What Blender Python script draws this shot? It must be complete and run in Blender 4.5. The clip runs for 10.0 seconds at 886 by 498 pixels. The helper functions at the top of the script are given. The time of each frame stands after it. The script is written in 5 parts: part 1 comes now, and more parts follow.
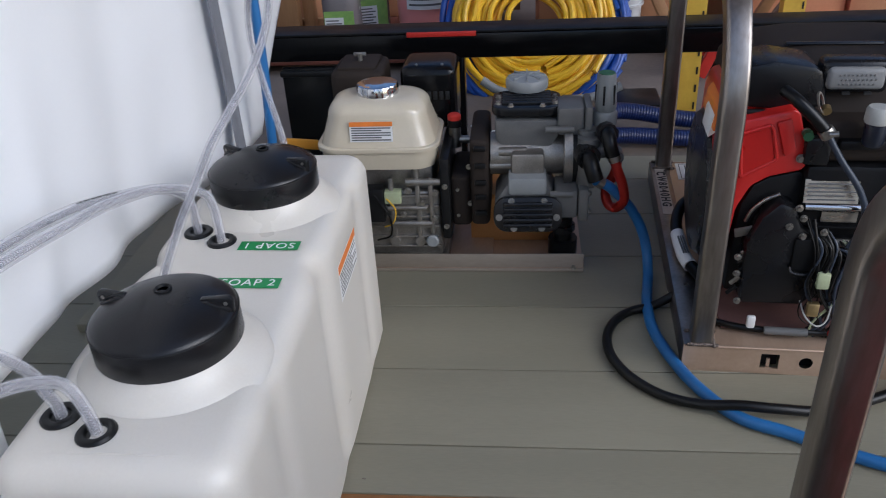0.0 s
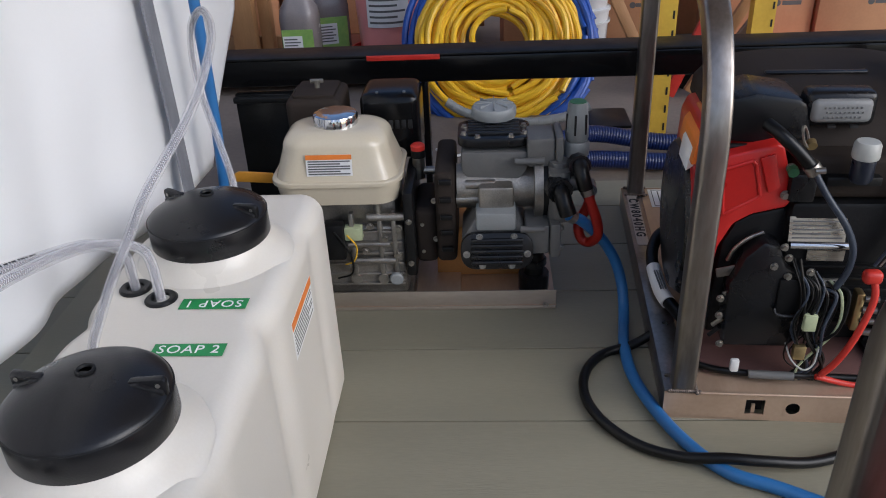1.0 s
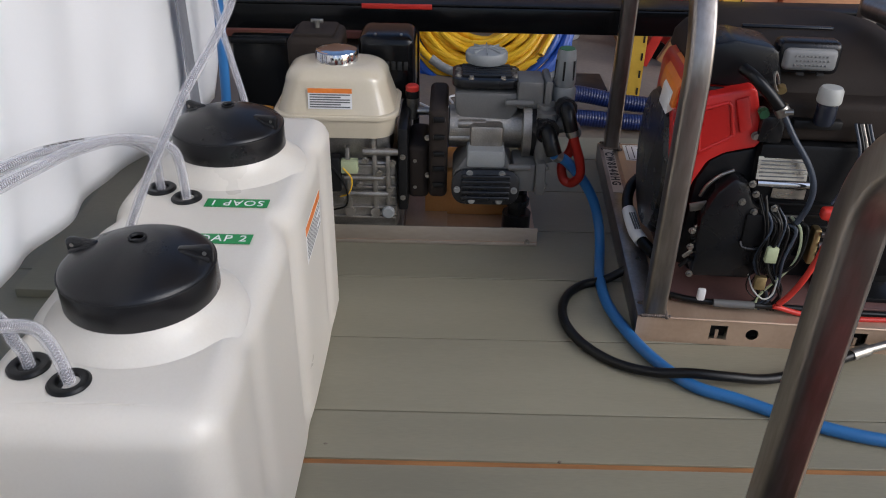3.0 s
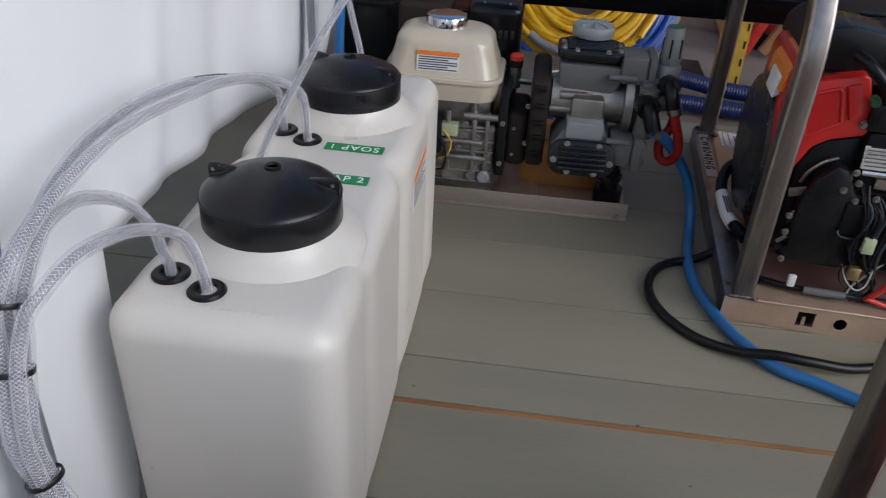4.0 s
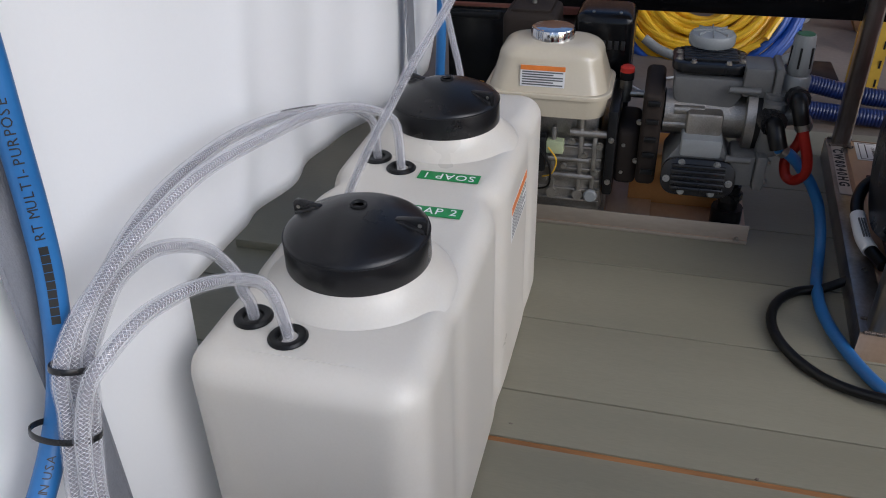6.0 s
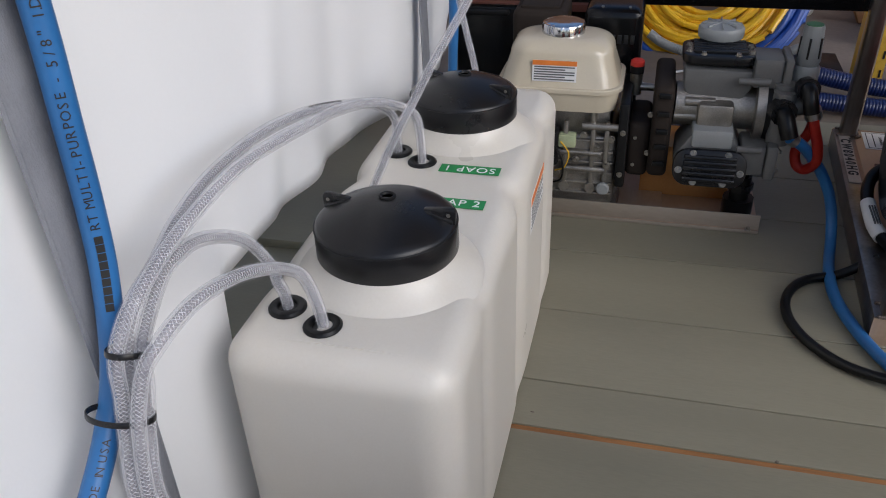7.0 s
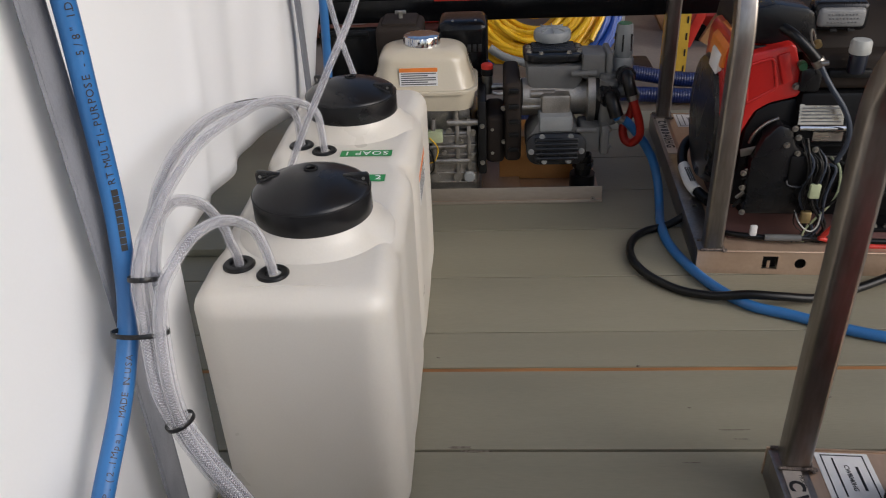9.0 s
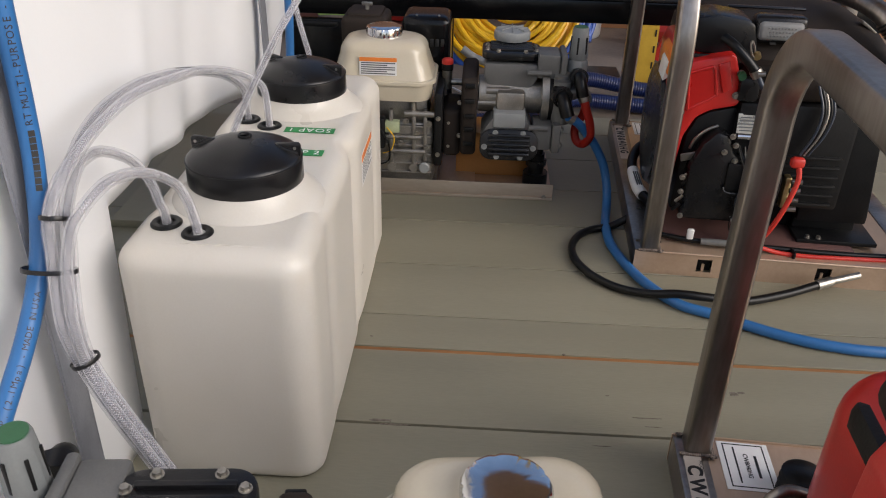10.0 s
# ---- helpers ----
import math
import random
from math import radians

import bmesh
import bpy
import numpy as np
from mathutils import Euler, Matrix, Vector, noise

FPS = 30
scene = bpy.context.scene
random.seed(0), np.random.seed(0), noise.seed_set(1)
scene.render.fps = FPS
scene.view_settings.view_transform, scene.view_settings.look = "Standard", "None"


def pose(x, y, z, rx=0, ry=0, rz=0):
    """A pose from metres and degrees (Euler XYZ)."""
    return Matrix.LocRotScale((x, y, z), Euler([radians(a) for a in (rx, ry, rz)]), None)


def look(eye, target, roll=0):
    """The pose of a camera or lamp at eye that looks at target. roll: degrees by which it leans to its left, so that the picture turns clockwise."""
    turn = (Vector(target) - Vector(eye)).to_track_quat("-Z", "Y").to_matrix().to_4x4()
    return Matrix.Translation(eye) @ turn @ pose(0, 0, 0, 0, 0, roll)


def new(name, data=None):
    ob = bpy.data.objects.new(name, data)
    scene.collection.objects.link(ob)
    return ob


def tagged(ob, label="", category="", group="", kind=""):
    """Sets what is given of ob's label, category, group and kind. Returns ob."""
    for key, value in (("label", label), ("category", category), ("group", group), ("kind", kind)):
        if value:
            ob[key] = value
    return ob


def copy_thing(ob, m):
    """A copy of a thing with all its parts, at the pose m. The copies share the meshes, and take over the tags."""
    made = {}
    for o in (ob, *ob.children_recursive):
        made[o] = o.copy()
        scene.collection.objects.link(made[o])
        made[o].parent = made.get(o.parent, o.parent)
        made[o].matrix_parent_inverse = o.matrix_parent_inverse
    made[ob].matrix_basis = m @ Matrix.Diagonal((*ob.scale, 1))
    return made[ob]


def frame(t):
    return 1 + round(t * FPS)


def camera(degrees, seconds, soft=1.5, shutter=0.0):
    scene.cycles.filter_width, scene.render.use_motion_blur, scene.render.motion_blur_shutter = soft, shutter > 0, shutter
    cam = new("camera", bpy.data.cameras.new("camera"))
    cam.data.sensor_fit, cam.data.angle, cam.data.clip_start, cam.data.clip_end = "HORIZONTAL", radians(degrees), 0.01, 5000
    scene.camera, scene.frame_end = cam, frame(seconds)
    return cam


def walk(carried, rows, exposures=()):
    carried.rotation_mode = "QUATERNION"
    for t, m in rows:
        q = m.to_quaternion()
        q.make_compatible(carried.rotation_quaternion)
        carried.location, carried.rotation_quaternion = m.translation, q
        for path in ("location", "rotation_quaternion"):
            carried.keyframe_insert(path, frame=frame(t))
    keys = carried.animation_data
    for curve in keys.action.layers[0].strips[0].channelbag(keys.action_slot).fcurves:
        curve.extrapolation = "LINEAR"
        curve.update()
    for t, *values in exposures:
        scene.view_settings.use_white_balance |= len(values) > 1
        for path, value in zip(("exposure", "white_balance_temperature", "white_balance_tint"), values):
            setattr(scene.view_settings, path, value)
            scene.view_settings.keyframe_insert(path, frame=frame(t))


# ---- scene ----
cam = camera(58.0, 10.0, soft=1.0, shutter=0.2)
PATH = [
    (0, (0.009, 0.008, 0.989), (-0.187, 1.728, -0.013), -3.3),
    (0.5, (0.008, 0.084, 0.989), (-0.103, 1.814, -0.008), -2.5),
    (1, (0.005, 0.128, 0.991), (-0.109, 1.865, 0.005), -2.8),
    (1.5, (-0.009, 0.137, 0.986), (-0.079, 1.874, -0.001), -1.9),
    (2, (-0.013, 0.114, 0.979), (-0.075, 1.849, -0.014), -1.5),
    (3.5, (-0.091, -0.068, 0.945), (-0.107, 1.635, -0.104), 2.7),
    (4, (-0.109, -0.085, 0.943), (-0.28, 1.595, -0.127), 3.1),
    (4.5, (-0.11, -0.065, 0.947), (-0.405, 1.594, -0.13), 2.3),
    (5, (-0.102, -0.033, 0.949), (-0.428, 1.624, -0.123), 2.2),
    (5.5, (-0.097, 0.003, 0.951), (-0.508, 1.637, -0.126), -0.2),
    (7, (-0.124, -0.031, 0.953), (-0.574, 1.595, -0.122), -2.5),
    (7.5, (-0.147, -0.093, 0.963), (-0.474, 1.559, -0.116), -2.7),
    (8, (-0.166, -0.149, 0.975), (-0.4, 1.526, -0.092), -1.9),
    (8.5, (-0.169, -0.213, 0.978), (-0.379, 1.489, -0.051), -2.9),
    (9, (-0.157, -0.294, 0.976), (-0.263, 1.428, -0.035), -2.6),
    (9.5, (-0.114, -0.345, 0.971), (-0.179, 1.385, -0.032), -2.2),
    (10, (-0.062, -0.351, 0.952), (-0.131, 1.384, -0.041), 1.5),
]
walk(cam, [(t, look(eye, target, roll)) for t, eye, target, roll in PATH], [(0, 0.0, 5340, 11), (1, 0.09, 5590, 11), (2, 0.09, 5690, 11), (3.5, 0.0, 5670, 11), (4.5, -0.23, 5370, 11), (5.5, -0.16, 5470, 11), (7, -0.12, 5720, 11), (8.5, -0.11, 5950, 11), (10, 0.15, 6220, 12)])

# ---- light: hazy daylight from the open side, partly cut by an added roof ----
world = bpy.data.worlds.new("world")
scene.world = world
world.use_nodes = True
wn = world.node_tree.nodes
sky = wn.new("ShaderNodeTexSky")
sky.sky_type = "NISHITA"
sky.sun_disc = False
sky.sun_elevation, sky.sun_rotation = radians(32), radians(118)
sky.dust_density, sky.air_density = 3.0, 1.0
world.node_tree.links.new(sky.outputs[0], wn["Background"].inputs[0])
wn["Background"].inputs[1].default_value = 0.15
sun_data = bpy.data.lights.new("sun", "SUN")
sun_data.energy, sun_data.angle, sun_data.color = 1.5, radians(50), (1.0, 0.975, 0.93)
sun_lamp = new("sun", sun_data)
sun_lamp.matrix_world = look((4.41, -1.75, 3.125), (0, 0.6, 0))


# ---- building helpers ----
def part(name, bm, material, parent=None, label="", smooth=True):
    """Link a bmesh as one mesh object under a thing."""
    me = bpy.data.meshes.new(name)
    bmesh.ops.recalc_face_normals(bm, faces=bm.faces)
    bm.to_mesh(me)
    bm.free()
    me.materials.append(material)
    if smooth:
        me.shade_smooth()
        me.set_sharp_from_angle(angle=radians(38))
    ob = new(name, me)
    ob.parent = parent
    if label:
        ob["label"] = label
    return ob


def thing(name, m, label, category, group="", kind=""):
    ob = new(name)
    ob.empty_display_size = 0.05
    ob.matrix_world = m
    return tagged(ob, label, category, group, kind)


def box(bm, x0, x1, y0, y1, z0, z1, bevel=0.0, segments=2, turn=None):
    made = bmesh.ops.create_cube(bm, size=1)["verts"]
    bmesh.ops.scale(bm, vec=(x1 - x0, y1 - y0, z1 - z0), verts=made)
    if bevel > 0:
        edges = list({e for v in made for e in v.link_edges})
        made = bmesh.ops.bevel(bm, geom=edges, offset=bevel, segments=segments, profile=0.5, affect="EDGES")["verts"]
        made = list(set(made))
    c = Matrix.Translation(((x0 + x1) / 2, (y0 + y1) / 2, (z0 + z1) / 2))
    bmesh.ops.transform(bm, matrix=c @ (turn or Matrix.Identity(4)), verts=made)
    return bm


def boxm(*a, **k):
    return box(bmesh.new(), *a, **k)


def rod(bm, p0, p1, r, r2=None, segments=20):
    p0, p1 = Vector(p0), Vector(p1)
    d = p1 - p0
    m = Matrix.Translation((p0 + p1) / 2) @ d.to_track_quat("Z", "Y").to_matrix().to_4x4()
    bmesh.ops.create_cone(bm, cap_ends=True, segments=segments, radius1=r, radius2=r if r2 is None else r2, depth=d.length, matrix=m)
    return bm


def rodm(*a, **k):
    return rod(bmesh.new(), *a, **k)


def lathe(profile, segments=40, m=None, wobble=None, caps=True):
    """Turn (radius, height) pairs round z."""
    bm = bmesh.new()
    rings = []
    for r, z in profile:
        ring = []
        for k in range(segments):
            a = 2 * math.pi * k / segments
            rr = r * (1 + (wobble(a, z) if wobble else 0))
            ring.append(bm.verts.new((rr * math.cos(a), rr * math.sin(a), z)))
        rings.append(ring)
    for a, b in zip(rings, rings[1:]):
        for k in range(segments):
            bm.faces.new((a[k], a[(k + 1) % segments], b[(k + 1) % segments], b[k]))
    if caps:
        bm.faces.new(rings[0][::-1])
        bm.faces.new(rings[-1])
    else:
        a, b = rings[-1], rings[0]
        for k in range(segments):
            bm.faces.new((a[k], a[(k + 1) % segments], b[(k + 1) % segments], b[k]))
    if m:
        bmesh.ops.transform(bm, matrix=m, verts=bm.verts)
    return bm


def smooth_path(points, steps=8):
    """Catmull-Rom through the points."""
    p = [Vector(q) for q in points]
    p = [2 * p[0] - p[1], *p, 2 * p[-1] - p[-2]]
    out = []
    for i in range(1, len(p) - 2):
        a, b, c, d = p[i - 1 : i + 3]
        for k in range(steps):
            t = k / steps
            out.append(0.5 * (2 * b + (c - a) * t + (2 * a - 5 * b + 4 * c - d) * t * t + (3 * b - a - 3 * c + d) * t**3))
    out.append(p[-2])
    return out


def frames_along(path, up=(0, 0, 1)):
    """A side and a normal at each place of a path, carried along without twist."""
    out, normal = [], None
    for i, q in enumerate(path):
        d = (path[min(i + 1, len(path) - 1)] - path[max(i - 1, 0)]).normalized()
        if normal is None:
            seed = Vector(up) if abs(d.dot(Vector(up))) < 0.95 else Vector((1, 0, 0))
            normal = (seed - d * seed.dot(d)).normalized()
        else:
            normal = (normal - d * normal.dot(d)).normalized()
        out.append((q, d, normal, d.cross(normal)))
    return out


def sweep(bm, path, profile, up=(0, 0, 1)):
    """Sweep a closed (side, normal) profile along a path."""
    rings = []
    for q, d, n, s in frames_along(path, up):
        rings.append([bm.verts.new(q + s * a + n * b) for a, b in profile])
    count = len(profile)
    for a, b in zip(rings, rings[1:]):
        for k in range(count):
            bm.faces.new((a[k], a[(k + 1) % count], b[(k + 1) % count], b[k]))
    bm.faces.new(rings[0][::-1])
    bm.faces.new(rings[-1])
    return bm


def ring_profile(r, n=14):
    return [(r * math.cos(2 * math.pi * k / n), r * math.sin(2 * math.pi * k / n)) for k in range(n)]


def rect_profile(w, h, r, n=4):
    out = []
    for cx, cy, a0 in ((w / 2 - r, h / 2 - r, 0), (r - w / 2, h / 2 - r, 90), (r - w / 2, r - h / 2, 180), (w / 2 - r, r - h / 2, 270)):
        for k in range(n + 1):
            a = radians(a0 + 90 * k / n)
            out.append((cx + r * math.cos(a), cy + r * math.sin(a)))
    return out


def pipe(points, r, steps=8, n=14, up=(0, 0, 1)):
    return sweep(bmesh.new(), smooth_path(points, steps), ring_profile(r, n), up)


def prism(outline, y0, y1, bevel=0.0, axis="y"):
    """An (a, b) outline pushed along an axis, its edges rounded."""
    bm = bmesh.new()
    put = {"y": lambda a, b, c: (a, c, b), "x": lambda a, b, c: (c, a, b), "z": lambda a, b, c: (a, b, c)}[axis]
    front = [bm.verts.new(put(a, b, y0)) for a, b in outline]
    back = [bm.verts.new(put(a, b, y1)) for a, b in outline]
    bm.faces.new(front)
    bm.faces.new(back[::-1])
    for k in range(len(outline)):
        j = (k + 1) % len(outline)
        bm.faces.new((front[k], back[k], back[j], front[j]))
    bmesh.ops.recalc_face_normals(bm, faces=bm.faces)
    if bevel > 0:
        bmesh.ops.bevel(bm, geom=list(bm.edges), offset=bevel, segments=2, profile=0.5, affect="EDGES")
    return bm


def moved(bm, m):
    bmesh.ops.transform(bm, matrix=m, verts=bm.verts)
    return bm


def hexbolt(bm, p, way, r=0.006, h=0.005):
    p, way = Vector(p), Vector(way).normalized()
    rod(bm, p, p + way * 0.002, r * 1.35, segments=14)
    rod(bm, p + way * 0.002, p + way * (0.002 + h), r, r * 0.92, segments=6)
    return bm


def lettering(text, size, m, material, parent, name="lettering", depth=0.0004, spacing=1.0, bold=0.0):
    """Flat raised letters, centred, in the plane of m."""
    cu = bpy.data.curves.new(name, "FONT")
    cu.body, cu.size, cu.align_x, cu.align_y, cu.extrude, cu.resolution_u, cu.space_character = text, size, "CENTER", "CENTER", depth, 3, spacing
    cu.offset = bold
    tmp = bpy.data.objects.new(name, cu)
    scene.collection.objects.link(tmp)
    me = bpy.data.meshes.new_from_object(tmp.evaluated_get(bpy.context.evaluated_depsgraph_get()))
    bpy.data.objects.remove(tmp)
    me.name = name
    me.materials.clear()
    me.materials.append(material)
    ob = new(name, me)
    ob.parent = parent
    ob.matrix_basis = m
    return ob


# ---- materials ----
def mat(name, a, b=None, rough=0.5, metal=0.0, scale=12.0, fine=180.0, bump=0.05, rough_var=0.12, stretch=(1, 1, 1), mix=0.5, spec=0.5, coat=0.0, piece=0.0, random_tint=0.0):
    """A surface of two colours at two scales of noise, with uneven gloss and fine relief."""
    m = bpy.data.materials.new(name)
    m.use_nodes = True
    nt = m.node_tree
    n, l = nt.nodes, nt.links
    bsdf = n["Principled BSDF"]
    b = b or tuple(c * 0.82 for c in a)
    tc, mp = n.new("ShaderNodeTexCoord"), n.new("ShaderNodeMapping")
    mp.inputs["Scale"].default_value = stretch
    l.new(tc.outputs["Object"], mp.inputs[0])
    vec = mp.outputs[0]
    if piece or random_tint:
        oi = n.new("ShaderNodeObjectInfo")
        add = n.new("ShaderNodeVectorMath")
        add.operation = "MULTIPLY_ADD"
        l.new(oi.outputs["Random"], add.inputs[0])
        add.inputs[1].default_value = (7.3, 11.1, 5.7)
        l.new(vec, add.inputs[2])
        vec = add.outputs[0]
    big, small = n.new("ShaderNodeTexNoise"), n.new("ShaderNodeTexNoise")
    big.inputs["Scale"].default_value, big.inputs["Detail"].default_value = scale, 5
    small.inputs["Scale"].default_value, small.inputs["Detail"].default_value = fine, 4
    for t in (big, small):
        l.new(vec, t.inputs["Vector"])
    ramp = n.new("ShaderNodeValToRGB")
    ramp.color_ramp.elements[0].position, ramp.color_ramp.elements[1].position = 0.5 - 0.25 * mix - 0.05, 0.5 + 0.25 * mix + 0.05
    ramp.color_ramp.elements[0].color, ramp.color_ramp.elements[1].color = (*b, 1), (*a, 1)
    fac = n.new("ShaderNodeMath")
    fac.operation = "MULTIPLY_ADD"
    l.new(small.outputs[0], fac.inputs[0])
    fac.inputs[1].default_value = 0.35
    sub = n.new("ShaderNodeMath")
    sub.operation = "SUBTRACT"
    l.new(big.outputs[0], sub.inputs[0])
    sub.inputs[1].default_value = 0.175
    l.new(sub.outputs[0], fac.inputs[2])
    l.new(fac.outputs[0], ramp.inputs[0])
    colour = ramp.outputs[0]
    if random_tint:
        hsv = n.new("ShaderNodeHueSaturation")
        mr = n.new("ShaderNodeMapRange")
        mr.inputs["To Min"].default_value, mr.inputs["To Max"].default_value = 1 - random_tint, 1 + random_tint
        l.new(oi.outputs["Random"], mr.inputs[0])
        l.new(mr.outputs[0], hsv.inputs["Value"])
        l.new(colour, hsv.inputs["Color"])
        colour = hsv.outputs[0]
    l.new(colour, bsdf.inputs["Base Color"])
    rr = n.new("ShaderNodeMapRange")
    rr.inputs["To Min"].default_value, rr.inputs["To Max"].default_value = max(0.02, rough - rough_var), min(1, rough + rough_var)
    l.new(big.outputs[0], rr.inputs[0])
    l.new(rr.outputs[0], bsdf.inputs["Roughness"])
    bsdf.inputs["Metallic"].default_value = metal
    bsdf.inputs["Specular IOR Level"].default_value = spec
    bsdf.inputs["Coat Weight"].default_value = coat
    if bump:
        bp = n.new("ShaderNodeBump")
        bp.inputs["Strength"].default_value, bp.inputs["Distance"].default_value = bump, 0.004
        l.new(small.outputs[0], bp.inputs["Height"])
        l.new(bp.outputs[0], bsdf.inputs["Normal"])
    return m


def clear_mat(name, colour, rough=0.15, alpha=0.5):
    m = mat(name, colour, rough=rough, scale=60, bump=0.08)
    m.node_tree.nodes["Principled BSDF"].inputs["Alpha"].default_value = alpha
    return m


DECK = mat("grey_green_deck_paint", (0.25, 0.231, 0.166), (0.205, 0.189, 0.135), rough=0.48, scale=3.0, fine=150, bump=0.12, stretch=(0.35, 2.2, 1), random_tint=0.09)
RAW_WOOD = mat("bare_orange_wood", (0.34, 0.155, 0.05), (0.22, 0.095, 0.03), rough=0.8, scale=20, stretch=(0.3, 3, 1))
# near-black that stands in for shade under the boards and behind cut-outs
DARK = mat("painted_gap_shade", (0.012, 0.011, 0.01), rough=0.9)
TANK = mat("white_polyethylene", (0.63, 0.597, 0.535), (0.59, 0.555, 0.488), rough=0.31, scale=4, fine=300, bump=0.03)
tb = TANK.node_tree.nodes["Principled BSDF"]
tb.inputs["Subsurface Weight"].default_value, tb.inputs["Subsurface Radius"].default_value, tb.inputs["Subsurface Scale"].default_value = 0.35, (1, 0.9, 0.75), 0.02
LID = mat("black_moulded_plastic", (0.007, 0.007, 0.008), (0.011, 0.011, 0.012), rough=0.28, spec=0.34, scale=9, fine=400, bump=0.05)
RUBBER = mat("black_rubber", (0.006, 0.006, 0.006), rough=0.34, spec=0.28, fine=250)
GLOSS_BLACK = mat("black_paint", (0.003, 0.003, 0.0035), (0.005, 0.005, 0.0055), spec=0.3, rough=0.2, scale=5, bump=0.03)
SATIN_BLACK = mat("satin_black_metal", (0.007, 0.007, 0.0075), (0.012, 0.012, 0.012), spec=0.22, rough=0.40, scale=14, bump=0.08)
BROWN_BLACK = mat("dusty_black_plastic", (0.034, 0.026, 0.021), (0.026, 0.020, 0.016), spec=0.15, rough=0.68, scale=6, fine=350, bump=0.1)
STEEL = mat("bare_mill_steel", (0.36, 0.33, 0.30), (0.20, 0.175, 0.155), rough=0.34, metal=0.95, scale=9, fine=140, bump=0.04, stretch=(1, 1, 0.18))
STEEL_BASE = mat("bare_sheet_steel", (0.50, 0.365, 0.26), (0.41, 0.29, 0.20), rough=0.36, metal=0.45, scale=7, fine=120, bump=0.04, stretch=(1, 0.3, 1))
WELD = mat("weld_bead", (0.25, 0.21, 0.18), (0.10, 0.08, 0.07), rough=0.5, metal=0.9, scale=60, fine=300, bump=0.6)
ALUMINIUM = mat("cast_aluminium", (0.38, 0.355, 0.315), (0.24, 0.222, 0.195), rough=0.42, metal=0.85, scale=20, fine=320, bump=0.25)
CHROME = mat("polished_chrome", (0.75, 0.75, 0.76), (0.6, 0.6, 0.6), rough=0.12, metal=1.0, scale=20, bump=0.02, rough_var=0.06)
BOLT = mat("zinc_bolt", (0.42, 0.40, 0.36), (0.28, 0.265, 0.235), rough=0.35, metal=0.9, scale=80)
GREY = mat("grey_pump_paint", (0.134, 0.133, 0.127), (0.108, 0.107, 0.101), rough=0.48, scale=10, fine=280, bump=0.12)
GREY_LIGHT = mat("light_grey_plastic", (0.30, 0.31, 0.305), (0.25, 0.26, 0.255), rough=0.4, scale=12, fine=280, bump=0.06)
CREAM = mat("cream_enamel", (0.60, 0.535, 0.405), (0.56, 0.495, 0.37), rough=0.24, scale=4, fine=200, bump=0.015, coat=0.4)
RED_COWL = mat("red_engine_plastic", (0.50, 0.018, 0.014), (0.43, 0.014, 0.011), rough=0.3, scale=6, fine=260, bump=0.04)
RED = mat("red_rubber", (0.56, 0.035, 0.02), (0.45, 0.02, 0.012), rough=0.45, scale=14)
BLUE = mat("blue_rubber_hose", (0.028, 0.14, 0.36), (0.024, 0.118, 0.31), rough=0.42, scale=9, fine=220, bump=0.07)
DARK_BLUE = mat("dark_blue_suction_hose", (0.009, 0.022, 0.11), (0.007, 0.016, 0.08), rough=0.35, scale=12)
BLUE2 = mat("blue_air_hose", (0.02, 0.09, 0.42), (0.015, 0.06, 0.3), rough=0.4, scale=12)
YELLOW = mat("yellow_hose", (0.88, 0.54, 0.02), (0.80, 0.46, 0.012), rough=0.3, scale=12)
YELLOW_PAINT = mat("yellow_paint", (0.78, 0.52, 0.06), (0.62, 0.38, 0.04), rough=0.5, scale=14, fine=90, bump=0.08, mix=0.8)
LABEL_WHITE = mat("white_label", (0.78, 0.78, 0.77), (0.72, 0.72, 0.71), rough=0.35, scale=30, bump=0)
LABEL_ORANGE = mat("orange_label", (0.78, 0.22, 0.03), rough=0.4, scale=30, bump=0)
LABEL_GREEN = mat("green_label_tape", (0.018, 0.24, 0.06), (0.015, 0.2, 0.05), rough=0.35, scale=30, bump=0)
INK = mat("black_ink", (0.012, 0.012, 0.012), rough=0.5, bump=0)
INK_GREY = mat("grey_ink", (0.12, 0.12, 0.12), rough=0.5, bump=0)
CARD = mat("brown_cardboard", (0.50, 0.26, 0.13), (0.43, 0.215, 0.105), rough=0.8, scale=5, fine=90, bump=0.06, random_tint=0.12)
CONCRETE = mat("grey_concrete", (0.22, 0.18, 0.145), (0.16, 0.13, 0.105), rough=0.75, scale=3, fine=60, bump=0.2)
WEBBING = mat("grey_webbing", (0.21, 0.215, 0.235), (0.155, 0.16, 0.178), rough=0.75, scale=40, fine=700, bump=0.3, stretch=(1, 1, 0.4))
WALL_BROWN = mat("brown_garage_board", (0.22, 0.12, 0.07), (0.17, 0.09, 0.055), rough=0.8, scale=3, fine=60, stretch=(1, 1, 0.3))
ROOF_BOARD = mat("brown_plywood", (0.46, 0.32, 0.21), (0.40, 0.265, 0.165), rough=0.6, scale=3, fine=60, stretch=(0.3, 2, 1))
PALE_BOUNCE = mat("pale_bounce_surface", (0.66, 0.65, 0.60), (0.58, 0.57, 0.52), rough=0.85, scale=4, fine=120, bump=0.2)
PINE = mat("pale_pine", (0.50, 0.28, 0.12), (0.40, 0.21, 0.085), rough=0.65, scale=8, fine=80, stretch=(3, 3, 0.4))
GREEN_PLASTIC = mat("green_plastic", (0.03, 0.12, 0.05), rough=0.5)
TUBE = clear_mat("clear_pvc_tube", (0.80, 0.79, 0.83), 0.08, 0.16)
